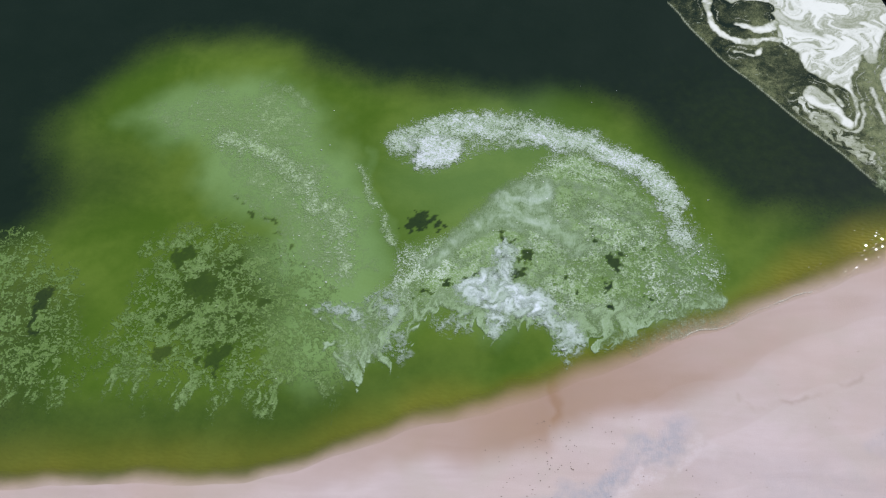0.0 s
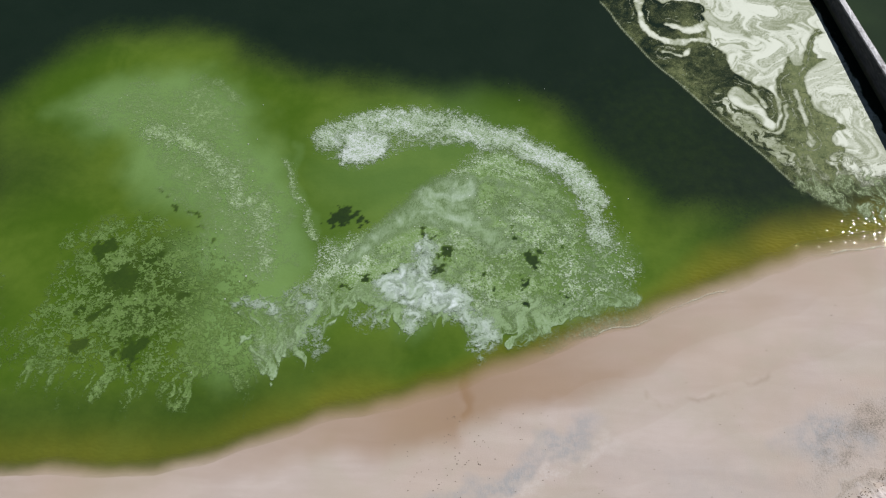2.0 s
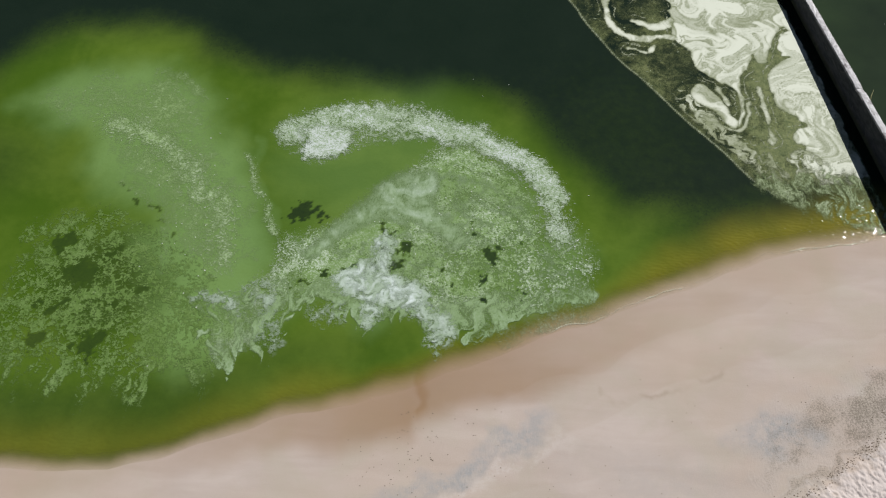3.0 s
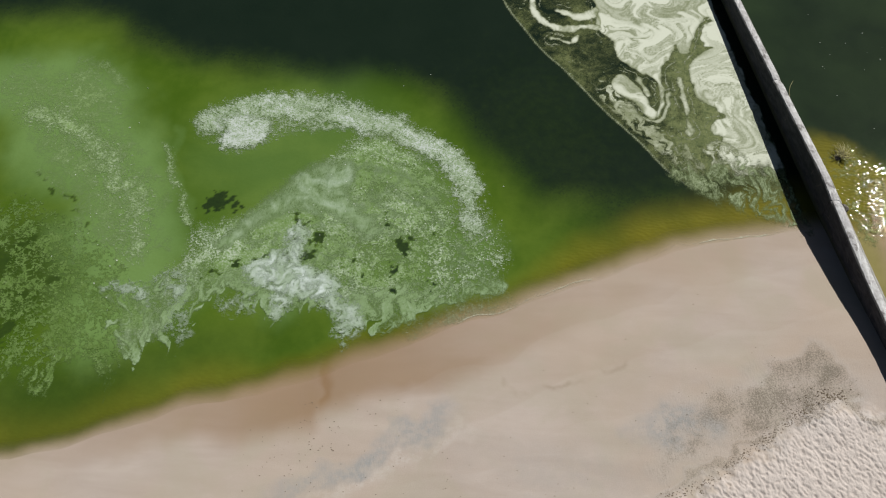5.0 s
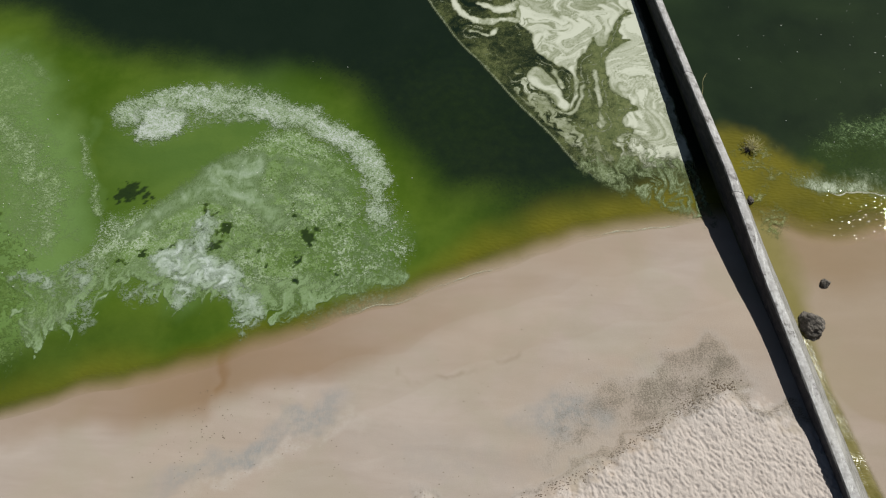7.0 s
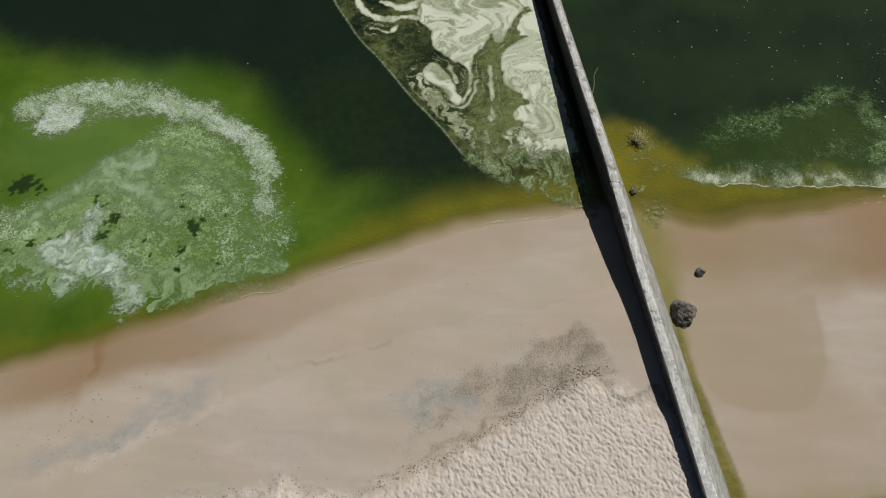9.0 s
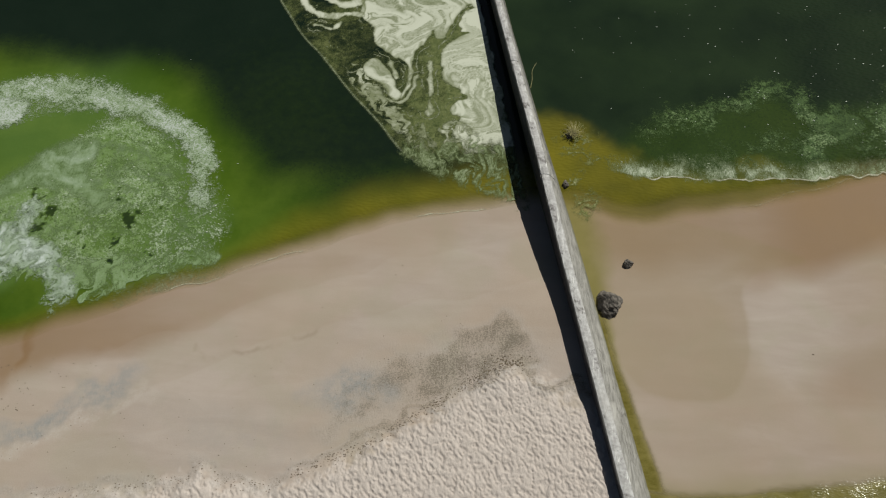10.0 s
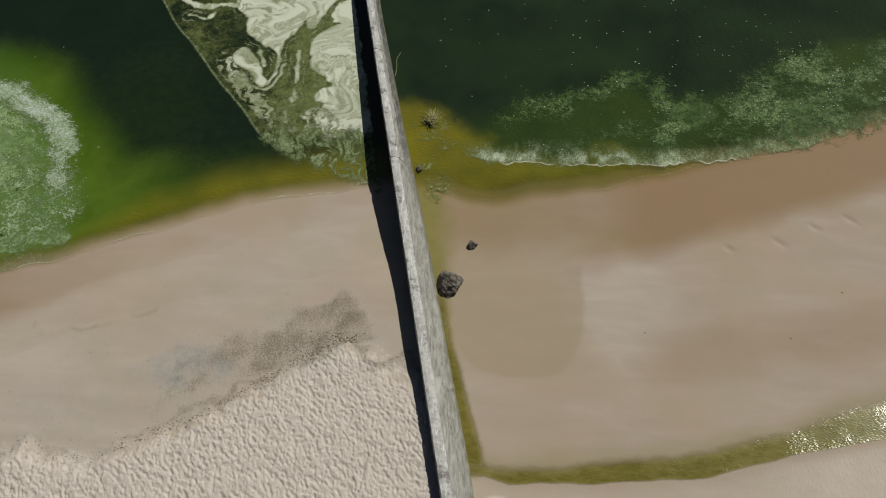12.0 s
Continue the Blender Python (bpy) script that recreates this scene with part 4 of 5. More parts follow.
def arm(x, y):
    a = along(x, y, [(6.5, 31.0), (6.5, 30.2), (6.7, 29.4), (7.1, 28.8), (7.9, 28.5), (8.6, 28.8), (9.3, 28.7)])
    b = along(x, y, [(7.3, 28.0), (7.7, 27.9), (8.2, 27.8), (8.4, 28.2)])
    c = along(x, y, [(7.6, 29.7), (8.3, 29.3), (8.9, 29.4), (9.3, 29.8)])
    return np.maximum(np.maximum(0.2 - a, 0.1 - b), 0.16 - c)


def drips(x, y):
    a = along(x, y, [(12.5, 26.0), (12.6, 25.3), (12.7, 24.4), (12.75, 23.5)])
    bulb = 0.16 - np.hypot(x - 12.75, (y - 23.35) * 0.8)
    b = along(x, y, [(9.6, 25.3), (9.9, 24.7), (10.8, 24.1), (11.6, 23.85), (11.95, 24.4), (12.0, 25.2)])
    c = along(x, y, [(10.9, 26.0), (11.1, 25.5), (11.2, 25.1)])
    return np.maximum(np.maximum(0.09 - a, bulb), np.maximum(0.07 - b, 0.11 - c))


def shreds(x, y):
    """Thin torn threads trailing along the edge of the slick."""
    sx, sy = stirred(x, y, 151, 0.6, 3, 0.8)
    u, v = 0.72 * sx - 0.69 * sy, 0.69 * sx + 0.72 * sy
    thread = 0.1 - 0.9 * np.abs(fbm(u * 0.7, v * 2.6, 1.2, 4, 152) - 0.5)
    a = 0.55 - along(x, y, [(9.4, 25.3), (10.3, 24.0), (11.4, 23.0), (12.3, 22.2), (13.0, 21.4)])
    b = 0.75 - along(x, y, [(13.9, 22.2), (14.9, 21.3), (15.9, 20.8), (16.4, 20.2)])
    return np.minimum(np.minimum(np.maximum(a, b) * 0.5, thread), inside(x, y, [(5.2, 30.2), (7.0, 27.4), (8.7, 25.5), (10.5, 23.3), (12.1, 21.4), (13.6, 20.4), (17.0, 19.5), (17, 26), (15, 33)], 1) * 0.5 - 0.02)


def foot_wisps(x, y):
    """Thin pale strands drawn out from the foot of the slick towards the beach."""
    sx, sy = stirred(x, y, 171, 0.5, 3, 0.8)
    comb = np.clip(1 - 4.5 * np.abs(fbm(sx * 2.6 + 0.8 * sy, sy * 0.7, 1.2, 4, 172) - 0.5), 0, 1)
    patch = smooth(0.36, 0.6, fbm(x, y, 0.7, 3, 173))
    lies = smooth(-0.4, 0.5, inside(x, y, [(11.6, 21.4), (13.4, 20.0), (14.6, 19.5), (15.6, 18.9), (16.9, 18.7), (17.6, 19.6), (17.0, 21.8), (15, 22.2), (13, 22.2)], 2))
    cover = lies * patch * (0.08 + 0.62 * comb) * toward_west_of_wall(x, y)
    return cover, cover * (0.1 + 0.5 * comb), 0.4 * cover, 0.2


def east_raft(x, y, which):
    wx, wy = warped(x, y, 0.7, 0.7, 111)
    arc = along(wx, wy, [(21.0, 22.8), (22.3, 23.4), (23.6, 23.3), (24.8, 24.1), (25.9, 24.8), (27.2, 24.7), (27.8, 23.8), (28.7, 23.4), (28.0, 22.6), (27.3, 22.2)])
    one = smooth(1.2, 0.0, arc) * smooth(19.0, 24.5, x) * 1.0
    two = smooth(-0.8, 0.9, inside(wx, wy, [(29.2, 23.0), (30.8, 25.3), (32.5, 26.9), (33.9, 27.3), (34.8, 26.4), (36.5, 27.4), (39, 28), (39, 25), (35.9, 23.7), (34.4, 22.8), (32.2, 22.1), (30.1, 21.6)], 2)) * 0.9
    low = smooth(1.2, 0.2, np.abs(-landward(x, y) - 2.6)) * smooth(22, 26, x) * 0.5
    gap = smooth(0.5, 0.7, fbm(wx, wy, 0.9, 3, 113)) * 0.5
    cover = np.clip((one if which == "arc" else np.maximum(two, low)) - gap, 0, 1)
    return 0.9 * cover, 0.14 * smooth(0.5, 0.7, fbm(x, y, 1.3, 3, 115)) * cover, 0.25 + 0.6 * cover * smooth(0.4, 0.65, fbm(x, y, 0.8, 3, 116)), 0.5


def wash_edge(x, y):
    """Metres lakeward of the foam lip."""
    d = -landward(x, y) + 0.3 * (fbm(x, y, 0.8, 4, 47) - 0.5)
    return d - np.where(x > 17, line(x, LIP_E) - 0.22 * np.abs(vnoise(x * 1.1, x * 0, 125) - 0.5) - 0.16 * np.abs(vnoise(x * 2.6, x * 0, 123) - 0.5), 0.12) + 0.16 * (fbm(x, y * 0.3, 1.6, 3, 127) - 0.5)


def wash_lace(x, y):
    d = wash_edge(x, y)
    comb = 0.7 * (vnoise(x * 3.0 + y * 0.9, y * 0.9, 121) - 0.5) + 1.3 * (fbm(x, y, 0.9, 3, 122) - 0.5)
    east = x > 17
    span = 1.25 * (0.55 + 0.9 * fbm(x, y * 0, 0.5, 3, 124))
    band = smooth(-0.05, 0.06, d) * smooth(span, span * 0.2, d + comb * 0.4)
    cover = band * (0.52 + 0.5 * comb) * np.where(east, 0.85 * smooth(19.0, 21.2, x), 0.5 * smooth(1.5, 3, x) * smooth(7.5, 5, x))
    cover = np.clip(cover, 0, 1) * smooth(-12, -4, x)
    puff = smooth(0.3, 0.75, vnoise(x * 2.6, y * 2.0, 126)) * smooth(0.55, 0.1, np.abs(d - 0.15))
    cover = np.where(east, np.clip(cover + 0.35 * puff * smooth(19.5, 21, x) * smooth(30, 26, x), 0, 1), cover)
    return cover, cover * np.where(east, 0.30 * smooth(31, 24, x) + 0.28, 0.42), cover * 0.7, 0.15


def foam_lip(x, y):
    d = wash_edge(x, y)
    thick = smooth(0.40, 0.6, fbm(x, y * 0.4, 0.55, 3, 128))
    lip = smooth(0.03 + 0.03 * thick, 0.0, np.abs(d)) * (0.2 + 0.45 * thick)
    swash = smooth(0.05, 0.0, np.abs(-landward(x, y) - 0.28 + 0.5 * (fbm(x, y, 0.9, 3, 129) - 0.5))) * smooth(23, 25, x) * smooth(34, 31, x) * 0.3
    cover = np.maximum(lip * np.where(x > 17, smooth(20.0, 21.2, x), 0.75 * smooth(2.0, 4.5, x)), swash)
    return cover, cover * 0.85, cover * 0.3, 0.0


CRESCENT = scum_material("crescent_froth", (0.15, 0.22, 0.095), (0.25, 0.31, 0.205), (0.44, 0.475, 0.455), 23, 0.95, 0.6, fleck=0.5, size=10.0)
foam_crescent = tagged(new("foam_crescent"), "crescent band of grainy white foam floating on green water", "foam")
raft("foam_band", -7.3, 5.8, 16.8, 25.2, 0.05, crescent, CRESCENT, "", 0.022, "", foam_crescent)
raft("foam_core", -6.4, -3.2, 21.0, 24.1, 0.04, crescent_core, CRESCENT, "dense bright white froth", 0.048, "", foam_crescent)
algae_mat = tagged(new("algae_mat"), "pale green algae mat with frayed edge and dark holes", "algae")
MATTED = scum_material("algae_scum", (0.098, 0.168, 0.036), (0.172, 0.250, 0.102), (0.38, 0.44, 0.34), 22, 1.15, 0.7, 0.26, (1, 1, 0), 0.9, 0.4, 0.35, fleck=0.5, size=11.0)
raft("mat_sheet", -9.4, 7.0, 11.0, 23.4, 0.05, scum_mat, MATTED, "", 0.014, "", algae_mat)
raft("pale_cloud", -7.2, 6.6, 11.2, 23.2, 0.045, pale_cloud, scum_material("smooth_froth", (0.11, 0.175, 0.06), (0.20, 0.275, 0.14), (0.33, 0.40, 0.31), 20, 0.4, 0.6, 0.5, (1.5, 0.7, -35), 0.8, 0.45), "smooth pale milky film", 0.022, "", algae_mat)
raft("hanging_fringe", -9.4, 7.0, 11.0, 17.4, 0.045, hanging_fringe, scum_material("fringe_froth", (0.125, 0.195, 0.065), (0.195, 0.27, 0.135), (0.37, 0.45, 0.36), 20, 0.5, 0.6, 0.2, (1.3, 0.9, 10), 0.6, 0.55), "torn whitish strands", 0.026, "", algae_mat)
WHITE = scum_material("white_froth", (0.17, 0.24, 0.12), (0.34, 0.40, 0.34), (0.56, 0.61, 0.61), 18, 0.3, 0.6, 0.3, (1, 1, 0), 0.4, 0.72, 0.12)
for k, (pts, heart) in enumerate((
        ([(-2.0, 18.3), (-1.8, 17.7), (-2.0, 17.2), (-1.8, 16.7), (-0.3, 16.1), (-0.1, 15.6), (-0.3, 15.1), (-1.6, 15.2), (-1.8, 14.8), (-2.1, 14.3), (-2.5, 14.7), (-2.6, 15.3), (-3.4, 15.8), (-3.6, 16.3), (-3.1, 16.9), (-2.4, 17.2), (-2.4, 17.9)], 0.5),
        ([(-2.3, 16.9), (-2.2, 17.5), (-2.0, 18.3), (-1.7, 18.3), (-1.5, 17.6), (-1.4, 16.8), (-1.8, 16.5)], 0.45),
        ([(-0.9, 15.7), (0.0, 15.4), (0.8, 14.8), (0.8, 14.1), (0.4, 13.3), (0.1, 13.5), (-0.1, 14.4), (-0.9, 14.8)], 0.3),
        ([(-8.6, 15.3), (-7.7, 15.6), (-6.9, 15.0), (-6.7, 14.4), (-7.2, 14.7), (-7.9, 15.0)], 0.25),
        ([(-6.9, 15.8), (-6.1, 16.1), (-5.6, 15.4), (-5.1, 13.9), (-5.4, 13.0), (-5.9, 13.8), (-6.1, 14.8)], 0.15),
        ([(-4.4, 15.0), (-3.6, 15.4), (-2.8, 15.0), (-3.4, 14.3), (-4.2, 14.4)], 0.05))):
    xs, ys = zip(*pts)
    foam_patch = tagged(new("foam_patch"), ("thick white foam splash" if k == 0 else "small torn white foam patch") + " floating on the algae mat", "foam")
    span = (min(xs) - 1.1, max(xs) + 1.1, min(ys) - 1.1, max(ys) + 1.1)
    raft("foam_sheet", *span, 0.045, foam_tatter(pts, 73 + 4 * k, heart), WHITE, "", 0.030 + 0.006 * k, "", foam_patch)
    if heart > 0.25:
        raft("foam_heart", *span, 0.04, foam_heart(pts, 73 + 4 * k), WHITE, "dense bright white froth", 0.075 + 0.006 * k, "", foam_patch)
CLOTS = scum_material("clotted_algae", (0.062, 0.112, 0.018), (0.112, 0.176, 0.048), (0.19, 0.265, 0.11), 24, 0.6, 0.8, 0.26, calm=0.25, net=0.6, fleck=0.15, size=13.0)
for label, x0, x1, y0, y1, pts, seed, frays in (
        ("clotted green algae raft with round open holes", -17.0, -7.2, 9.8, 19.6, [(-14.9, 18.1), (-13.4, 18.4), (-12.1, 18.2), (-10.9, 17.7), (-9.3, 16.6), (-8.0, 15.2), (-7.4, 13.2), (-7.6, 12.1), (-9.4, 11.7), (-11.2, 11.5), (-12.9, 11.7), (-14.6, 11.9), (-15.9, 12.6), (-15.6, 14.4), (-15.2, 16.1), (-14.6, 16.8)], 81, 12.0),
        ("ragged green algae raft torn into strips", -25.5, -15.6, 9.2, 18.8, [(-23.5, 17.2), (-19.8, 17.4), (-18.3, 16.5), (-17.5, 14.6), (-16.6, 12.4), (-17.7, 11.5), (-19.5, 10.9), (-24, 11)], 181, 11.5)):
    algae_raft = tagged(new("algae_raft"), label, "algae")
    raft("raft_sheet", x0, x1, frays, y1, 0.05, clotted(pts, seed, frays, False), CLOTS, "", 0.012, "", algae_raft)
    raft("frayed_fringe", x0, x1, y0, frays + 1.4, 0.05, clotted(pts, seed, frays, True), CLOTS, "frayed hanging ends", 0.014, "", algae_raft)
algae_plume = tagged(new("algae_plume"), "thin pale algae streak drifting in green water", "algae")
THIN = scum_material("thin_scum", (0.130, 0.205, 0.060), (0.20, 0.285, 0.120), (0.40, 0.47, 0.34), 18, 0.5, 0.4, 0.32, calm=0.4, fleck=0.5, size=8.5)
raft("plume_haze", -18.4, -5.0, 14.4, 27.0, 0.06, plume_haze, THIN, "", 0.010, "", algae_plume)
raft("plume_streak", -14.5, -5.0, 14.0, 24.0, 0.05, plume_streak, THIN, "line of small pale flecks", 0.026, "", algae_plume)
marble = tagged(new("marbled_scum"), "cream marbled algae scum trapped beside the concrete wall", "algae scum")
CREAM = scum_material("cream_scum", (0.115, 0.135, 0.060), (0.22, 0.24, 0.145), (0.52, 0.535, 0.45), 18, 0.35, 0.4, 0.26, calm=0.5)
raft("slick_film", 4.8, 17.3, 19.4, 33.4, 0.06, slick_film, scum_material("olive_film", (0.048, 0.068, 0.018), (0.140, 0.158, 0.060), (0.38, 0.42, 0.32), 12, 0.4, 0.9, 0.5, calm=0.4, fleck=0.25, size=9.0), "thin olive film with a pale rim", 0.008, "", marble)
for k, (name, shape, x0, x1, y0, y1, lacy) in enumerate((("swirl", swirl, 5.6, 16.6, 23.0, 33.4, 0), ("lobe", lobe, 12.2, 17.2, 20.4, 30.0, 0.06), ("tongue", tongue, 8.8, 12.6, 23.0, 27.0, 0), ("arm", arm, 5.6, 9.8, 27.2, 31.6, 0.06), ("drip", drips, 9.2, 13.6, 22.6, 28.4, 0.05), ("shred", shreds, 8.6, 17.0, 19.6, 26.2, 0))):
    raft(name, x0, x1, y0, y1, 0.045, marbled(shape, 140 + 5 * k, lacy, {"lobe": 0.15, "tongue": -0.12}.get(name, 0.0), 0.05 if name == "shred" else 0.26), CREAM, "", 0.016 + 0.003 * k, "", marble)
raft("wispy_foot", 10.6, 17.6, 18.2, 22.8, 0.04, foot_wisps, scum_material("wispy_froth", (0.085, 0.12, 0.035), (0.17, 0.215, 0.095), (0.42, 0.47, 0.34), 20, 0.5, 0.5, 0.42, (1.4, 0.8, 10), 0.8, 0.3), "pale torn wisps", 0.03, "", marble)
BROKEN = scum_material("broken_algae", (0.022, 0.050, 0.010), (0.058, 0.104, 0.026), (0.28, 0.36, 0.19), 20, 1.0, 0.8, 0.4, calm=0.1, net=0.45, fleck=0.18, size=12.0)
algae_raft = tagged(new("algae_raft"), "broken dark green algae raft near the beach", "algae")
raft("arc_band", 20.0, 30.5, 21.0, 27.0, 0.06, lambda x, y: east_raft(x, y, "arc"), BROKEN, "", 0.012, "", algae_raft)
raft("broad_patch", 21.0, 38.5, 21.0, 28.5, 0.06, lambda x, y: east_raft(x, y, "patch"), BROKEN, "", 0.016, "", algae_raft)
WASH = scum_material("wash_froth", (0.10, 0.14, 0.05), (0.22, 0.27, 0.15), (0.55, 0.58, 0.50), 15, 0.5, 0.7, 0.45, (1.5, 0.8, 20), 0.9, 0.2, fleck=0.6, size=12.0)
LIP = scum_material("lip_froth", (0.30, 0.30, 0.20), (0.45, 0.45, 0.34), (0.66, 0.66, 0.56), 18, 0.5, 0.5, 0.4, calm=0.25)
for label, x0, x1, y0, y1 in (("thin remains of pale foam along the waterline", -12, 17.0, 8.5, 21.5), ("foaming green wash breaking on wet sand", 18.2, 38, 17.5, 26.5)):
    shore_wash = tagged(new("shore_wash"), label, "foam")
    raft("wash_lace", x0, x1, y0, y1, 0.05, wash_lace, WASH, "", 0.010, "", shore_wash)
    raft("foam_lip", x0, x1, y0, y1, 0.035, foam_lip, LIP, "crisp white lip of foam", 0.016, "", shore_wash)


# ---- stagnant channel by the wall ----
def channel(run):
    def fields(x, y):
        base = x - (wall_x(y) + apron_width(y) - 0.05)
        wob = 0.22 * (fbm(x, y, 0.9, 4, 131) - 0.5)
        south, north = y - line(x, POOL_S) + 0.6 * wob, line(x, POOL_N) + wob - y
        across = smooth(-0.05, 0.14, south) * smooth(-0.3, 0.5, north)
        reach = 0.1 + 0.24 * smooth(13.0, 9.5, y)
        beside = smooth(-0.3, 0.22, reach - base + wob) * smooth(7.9, 8.3, y) * smooth(16.0, 13.5, y) * (1 - smooth(0.2, 0.8, across))
        return np.where(base > -0.2, across if run == "across" else beside, 0.0), fbm(x, y, 1.1, 4, 133), 0, 0
    return fields


def channel_material():
    m = Mat("olive_shallows")
    cover, blotch, _, _ = m.attr("scum")
    mid, fine = m.noise(4, 6, 0.7, 0.3, m.stretch(0.6, 1.4, 1, -10)), m.noise(22, 4, 0.7)
    weed = m.mix(m.ramp(m.math("ADD", m.math("MULTIPLY", mid, 0.7), m.math("MULTIPLY", fine, 0.3)), 0.3, 0.7), (0.092, 0.078, 0.012), (0.172, 0.145, 0.040))
    c = m.mix(m.ramp(m.math("ADD", cover, m.math("MULTIPLY", m.math("SUBTRACT", blotch, 0.5), 0.5)), 0.25, 0.85), (0.235, 0.195, 0.085), weed)
    m.bump(m.math("MULTIPLY", m.noise(15, 1, 0.5, 0.2, m.stretch(0.75, 1.9, 1, -20)), m.ramp(m.noise(0.8, 3), 0.38, 0.62, 0.25, 1.0)), 0.5, 0.02)
    return m.done(c, 0.17, m.ramp(m.math("ADD", cover, m.math("MULTIPLY", m.math("SUBTRACT", mid, 0.5), 0.3)), 0.05, 0.75), 1.33)


OLIVE = channel_material()
algae_channel = tagged(new("algae_channel"), "shallow olive algae channel curving across damp sand", "puddle")
for name, run, x1, y1 in (("wall_run", "beside", 22.0, 16.1), ("beach_run", "across", 38.0, 14.0)):
    fields = channel(run)
    rise = 0.004 if run == "across" else 0.009
    me = grid_mesh(name, np.arange(18.6, x1, 0.045), np.arange(7.6, y1, 0.045), lambda x, y: ground_height(x, y) + rise, lambda x, y: fields(x, y)[0] - 0.02, lambda x, y: {"scum": fields(x, y)})
    me.materials.append(OLIVE)
    run_part = new(name, me)
    run_part.parent = algae_channel
    tagged(run_part)


# ---- concrete wall ----
def part(name, bm, material, parent, label=""):
    me = bpy.data.meshes.new(name)
    bm.to_mesh(me)
    bm.free()
    me.materials.append(material)
    ob = new(name, me)
    ob.parent = parent
    return tagged(ob, label)


def wall_segment(y0, y1, seed):
    rng = random.Random(seed)
    bm = bmesh.new()
    n = max(4, int((y1 - y0) / 0.22))
    rings = []
    for k in range(n + 1):
        y = y0 + (y1 - y0) * k / n
        top, x = float(wall_top(y)), wall_x(y)
        chip = [rng.uniform(0, 0.018) for _ in range(4)]
        drop = 0.05 if k in (0, n) else 0.0
        foot = float(apron_width(y)) - 0.27
        wear = [rng.uniform(-0.02, 0.02) for _ in range(3)]
        prof = [(0.0, -0.9), (0.0, 0.3), (0.0, top - 0.04 - chip[0] - drop), (0.03 + chip[1], top - drop), (0.14, top + 0.012 - drop + rng.uniform(-0.006, 0.006)), (0.27 - chip[2], top - drop - 0.01),
                (0.27 + 0.09 * foot + chip[3], top - 0.04 - drop), (0.27 + 0.22 * foot, top * 0.90 - drop), (0.27 + 0.42 * foot, top * 0.74 + wear[0]), (0.27 + 0.63 * foot, top * 0.48 + wear[1]), (0.27 + 0.84 * foot, top * 0.2 + wear[2]), (0.27 + foot, 0.02), (0.40 + foot, -0.9)]
        rings.append([bm.verts.new((x + px, y + 0.2395 * px * 0.2, pz)) for px, pz in prof])
    for a, b in zip(rings[:-1], rings[1:]):
        for k in range(len(a) - 1):
            bm.faces.new((a[k], b[k], b[k + 1], a[k + 1]))
    bm.faces.new(rings[0])
    bm.faces.new(rings[-1][::-1])
    bmesh.ops.recalc_face_normals(bm, faces=bm.faces)
    return bm


groyne = tagged(new("groyne_wall"), "weathered grey concrete groyne wall running into the water", "wall")
groyne.location = (wall_x(19.5), 19.5, 0)
cuts = [-60, -30, -8, 19.5, 25.2, 36, 60]
for k, (a, b) in enumerate(zip(cuts[:-1], cuts[1:])):
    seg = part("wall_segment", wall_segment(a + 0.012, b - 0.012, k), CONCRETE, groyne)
    seg.matrix_parent_inverse = Matrix.Translation(groyne.location).inverted()


# ---- rocks ----
def boulder(name, x, y, z, sx, sy, sz, seed, label, turn=0.0):
    bm = bmesh.new()
    bmesh.ops.create_icosphere(bm, subdivisions=5, radius=1)
    rng = random.Random(seed)
    planes = [(Vector((rng.uniform(-1, 1), rng.uniform(-1, 1), rng.uniform(-0.2, 1))).normalized(), rng.uniform(0.55, 0.82)) for _ in range(16)]
    for v in bm.verts:
        v.co += v.co.normalized() * 0.22 * noise.noise(v.co * 1.3 + Vector((seed, 0, 0)))
        for n, d in planes:
            over = v.co.dot(n) - d
            if over > 0:
                v.co -= n * over * 0.96
        v.co += v.co.normalized() * (0.11 * noise.noise(v.co * 4 + Vector((0, seed, 0))) + 0.05 * noise.noise(v.co * 11))
        v.co = Vector((v.co.x * sx, v.co.y * sy, max(v.co.z, -0.5) * sz))
    me = bpy.data.meshes.new(name)
    bm.to_mesh(me)
    bm.free()
    me.materials.append(ROCK)
    ob = new(name, me)
    ob.matrix_world = pose(x, y, z, 0, 0, turn)
    return tagged(ob, label, "rock", "beach rocks")


boulder("boulder", 19.86, 14.90, 0.16, 0.50, 0.58, 0.40, 3, "dark brown rough boulder beside the groyne wall", 20)
boulder("boulder", 20.45, 16.58, 0.08, 0.22, 0.20, 0.18, 8, "small dark rock lying on wet sand", 70)
boulder("boulder", 18.22, 20.0, 0.04, 0.14, 0.2, 0.14, 12, "small black wet rock at the foot of the wall", 10)
boulder("boulder", 18.35, 22.35, -0.02, 0.16, 0.22, 0.16, 15, "small black rock awash near the wall", -20)


# ---- small things on the sand and the water ----
PEBBLE = plain_material("dark_pebble", (0.08, 0.058, 0.040), (0.21, 0.16, 0.115), 20, 0.85)
FLECK = plain_material("foam_fleck", (0.45, 0.48, 0.42), (0.68, 0.70, 0.66), 30, 0.6)
WEED = plain_material("dry_weed", (0.20, 0.18, 0.07), (0.44, 0.40, 0.22), 12, 0.8)


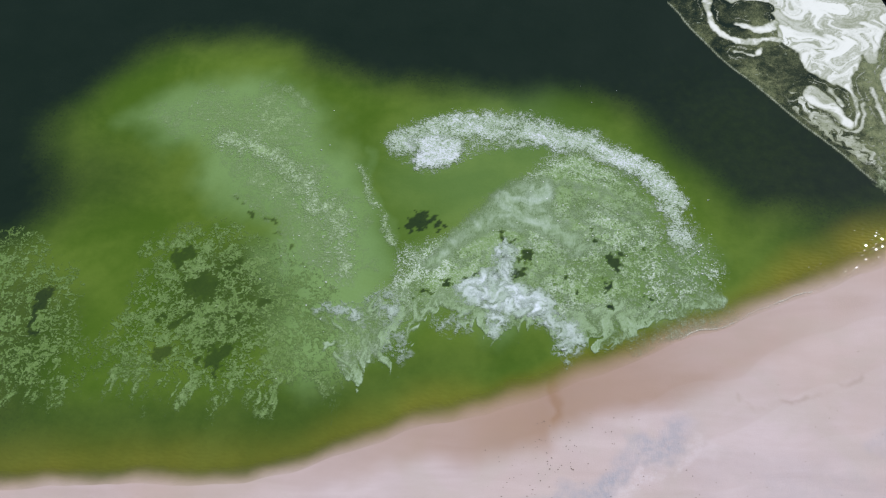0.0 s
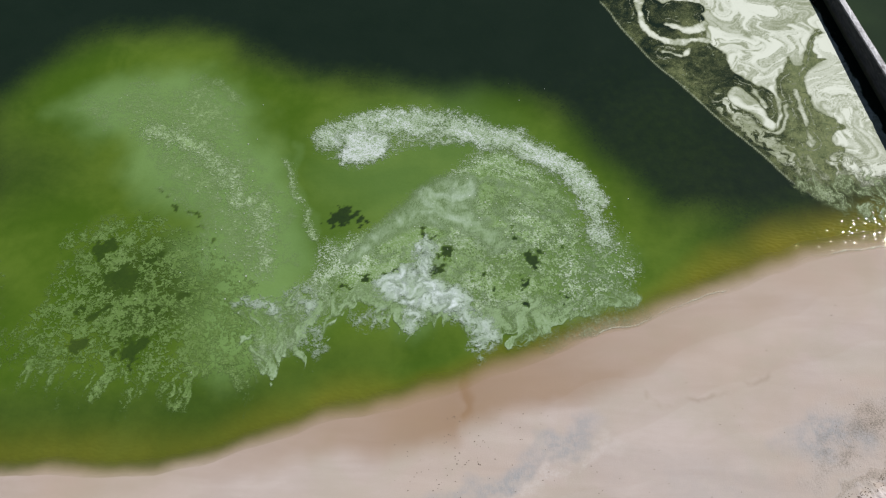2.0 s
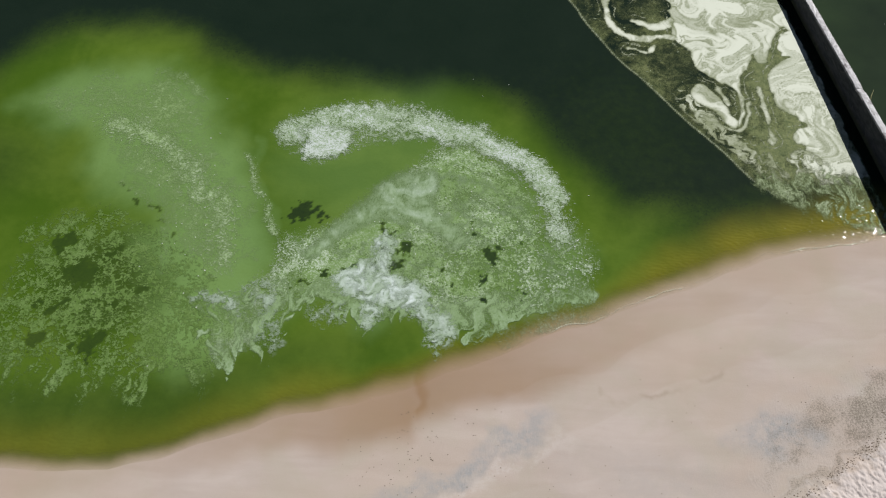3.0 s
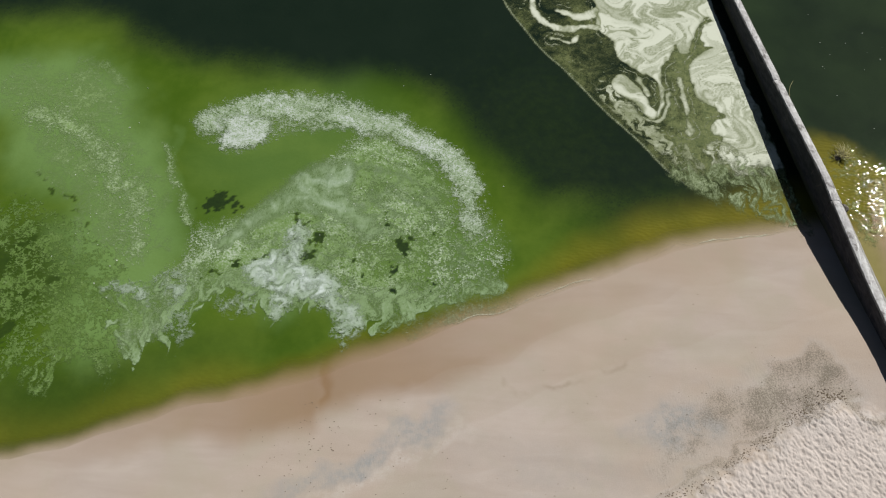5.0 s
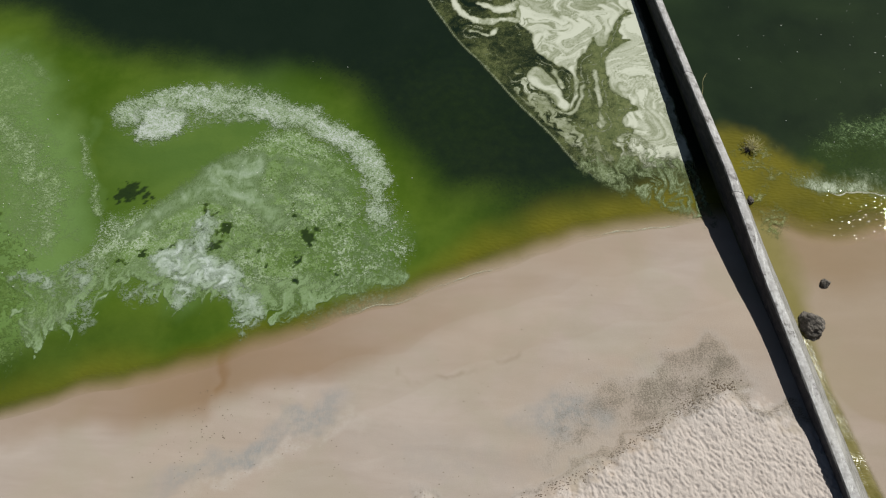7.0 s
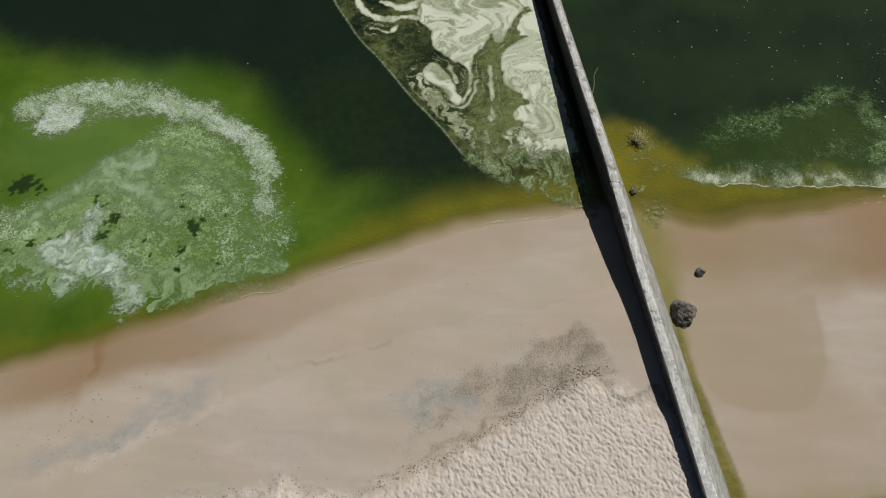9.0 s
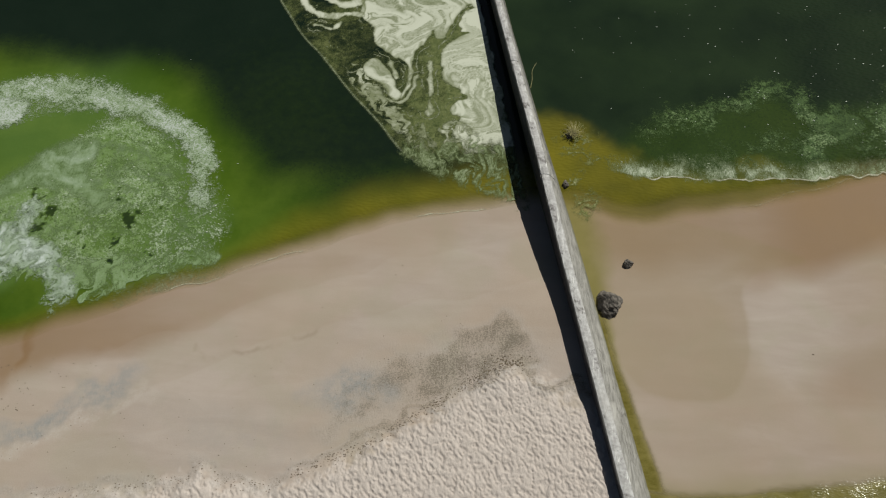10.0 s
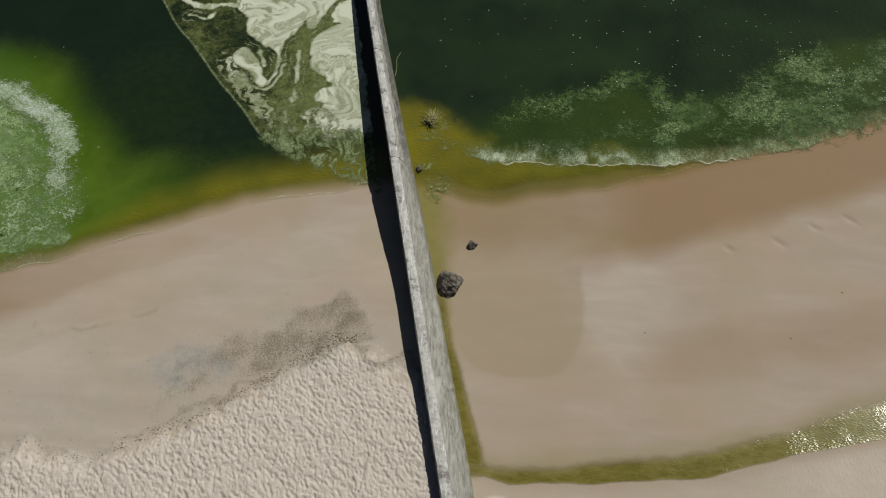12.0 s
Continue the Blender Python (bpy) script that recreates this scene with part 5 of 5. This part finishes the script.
def lumps(name, spots, material, label, category, flat=0.6):
    """Many small uneven stones or flecks joined: spots of x, y, z, radius."""
    rng = random.Random(len(name))
    verts, faces = [], []
    for x, y, z, r in spots:
        a0, sx, sy = rng.uniform(0, 6.28), rng.uniform(0.7, 1.3), rng.uniform(0.6, 1.0)
        base = len(verts)
        for lvl, (rr, zz) in enumerate(((1.0, 0.0), (0.75, 0.6))):
            for k in range(6):
                a = a0 + k * 1.047
                q = r * rr * rng.uniform(0.8, 1.15)
                verts.append((x + q * sx * math.cos(a), y + q * sy * math.sin(a), z + r * flat * zz - r * 0.15 * (1 - lvl)))
        verts.append((x, y, z + r * flat))
        for k in range(6):
            n = (k + 1) % 6
            faces += [(base + k, base + n, base + 6 + n, base + 6 + k), (base + 6 + k, base + 6 + n, base + 12)]
    me = bpy.data.meshes.new(name)
    me.from_pydata(verts, [], faces)
    me.materials.append(material)
    return tagged(new(name, me), label, category, kind="stuff")


def on_ground(x, y):
    return float(ground_height(np.array([x]), np.array([y]))[0])


rng = random.Random(5)
spots = []
for cx, cy, sx, sy, n, r0, r1 in ((-0.3, 10.2, 0.5, 1.0, 60, 0.012, 0.036), (-1.2, 9.4, 1.0, 0.5, 20, 0.012, 0.034), (1.0, 11.6, 1.2, 0.7, 14, 0.015, 0.03), (2.5, 9.6, 2.0, 0.8, 20, 0.015, 0.035), (6.5, 10.6, 3.0, 1.2, 14, 0.012, 0.03), (16.5, 12.35, 0.35, 0.14, 60, 0.025, 0.055), (15.6, 11.9, 0.4, 0.16, 30, 0.02, 0.04), (16.4, 12.9, 0.6, 0.4, 260, 0.008, 0.02), (14.8, 11.9, 1.2, 0.5, 220, 0.008, 0.018), (12.3, 10.7, 1.3, 0.6, 90, 0.008, 0.016), (14.5, 12.2, 1.8, 0.8, 30, 0.015, 0.03), (9.0, 8.3, 1.6, 0.5, 26, 0.012, 0.03), (3.4, 8.3, 2.4, 0.6, 28, 0.012, 0.03), (14.5, 15.0, 2.0, 1.2, 6, 0.02, 0.03), (10.0, 12.6, 4.0, 1.0, 6, 0.015, 0.03)):
    for _ in range(n):
        x, y = rng.gauss(cx, sx), rng.gauss(cy, sy)
        if x < wall_x(y) - 0.2 and line(x, SHORE_W) - y > 0.7:
            spots.append((x, y, on_ground(x, y), 0.8 * rng.uniform(r0, r1)))
for _ in range(760):
    x = rng.choice((rng.uniform(-2, 17), rng.uniform(10, 17)))
    y = float(line(x, DUNE)) + rng.gauss(0.1, 0.13)
    if x < wall_x(y) - 0.2:
        spots.append((x, y, on_ground(x, y), rng.uniform(0.01, 0.03)))
for x, y in ((31.1, 13.5), (26.4, 13.4), (33.0, 15.4)):
    spots.append((x, y, on_ground(x, y), 0.03))
lumps("pebbles", spots, PEBBLE, "dark pebbles and shell bits scattered on sand", "pebbles")

spots = []
# West of the wall foam; clusters east of it are sun glints made as flecks.
for cx, cy, sx, sy, n in ((30.0, 27.0, 3.0, 1.6, 60), (24.0, 28.0, 2.0, 2.0, 26), (20.5, 27.5, 1.2, 2.0, 16), (33.5, 26.0, 2.5, 1.2, 70), (35.0, 24.6, 1.5, 0.8, 60), (27.0, 24.0, 2.0, 0.9, 30), (1.1, 25.3, 1.5, 0.5, 3), (1.5, 19.5, 2.2, 1.4, 90), (4.4, 17.6, 0.8, 1.5, 30), (-9.0, 19.0, 1.0, 2.4, 30)):
    for _ in range(n):
        x, y = rng.gauss(cx, sx), rng.gauss(cy, sy)
        if x < 5.5 or x < wall_x(y) - 0.9 or x > wall_x(y) + 1.6:
            if on_ground(x, y) < -0.15:
                spots.append((x, y, 0.012, rng.uniform(0.012, 0.03)))
lumps("foam_flecks", spots, FLECK, "tiny white foam flecks floating on dark water", "foam", 0.4)


def strand(name, x, y, z, n, reach, label, lean=(0, 0)):
    """A small tuft of thin weed blades."""
    curve = bpy.data.curves.new(name, "CURVE")
    curve.dimensions, curve.bevel_depth, curve.bevel_resolution, curve.resolution_u = "3D", 0.007, 1, 4
    for _ in range(n):
        a, r = rng.uniform(0, 6.28), reach * rng.uniform(0.4, 1.0)
        sp = curve.splines.new("POLY")
        sp.points.add(4)
        for k in range(5):
            t = k / 4
            sp.points[k].co = (r * t * math.cos(a + 0.5 * t) + lean[0] * t, r * t * math.sin(a + 0.5 * t) + lean[1] * t, 0.015 + 0.3 * reach * math.sin(2.4 * t), 1)
            sp.points[k].radius = 1.1 - 0.7 * t
    curve.materials.append(WEED)
    ob = new(name, curve)
    ob.location = (x, y, z)
    return tagged(ob, label, "weed")


def tangle(x, y):
    wx, wy = warped(x, y, 0.5, 1.2, 161)
    one = np.maximum(spot(wx, wy, 18.55, 22.2, 0.9, 0.8), spot(wx, wy, 18.9, 21.4, 1.3, 0.4))
    two = np.maximum(spot(wx, wy, 18.5, 20.2, 0.5, 0.7), spot(wx, wy, 19.0, 19.2, 0.35, 1.0))
    web = 1 - 5.0 * np.abs(fbm(wx, wy, 3.2, 4, 163) - 0.5)
    cover = smooth(-0.5, 0.9, np.maximum(one, two)) * (0.05 + 0.6 * np.clip(web, 0, 1))
    return cover, cover * 0.3, cover, 0.3


raft("weed_tangle", 17.4, 21.2, 17.6, 23.6, 0.05, tangle, scum_material("weed_lace", (0.085, 0.105, 0.02), (0.18, 0.19, 0.06), (0.46, 0.46, 0.32), 18, 0.7, 0.7, 0.38), "lacy yellow-green weed and froth around small rocks", 0.014, "weed")
strand("weed_tuft", 18.42, 22.3, 0.05, 90, 0.55, "spiky olive weed tuft growing round a small black rock", (0.05, 0.2))
stalk = bpy.data.curves.new("weed_stalk", "CURVE")
stalk.dimensions, stalk.bevel_depth, stalk.bevel_resolution = "3D", 0.016, 2
spine = stalk.splines.new("BEZIER")
spine.bezier_points.add(3)
for k, (dx, dy, dz) in enumerate(((0, 0, 0), (0.06, 0.35, 0.22), (0.05, 0.65, 0.42), (0.2, 1.0, 0.5))):
    point = spine.bezier_points[k]
    point.co, point.radius = (dx, dy, dz), 1.1 - 0.22 * k
    point.handle_left_type = point.handle_right_type = "AUTO"
stalk.materials.append(WEED)
weed_stalk = new("weed_stalk", stalk)
weed_stalk.location = (wall_x(24.75) + apron_width(24.75) + 0.02, 24.75, -0.05)
tagged(weed_stalk, "single thin weed stalk leaning on the concrete wall", "weed")
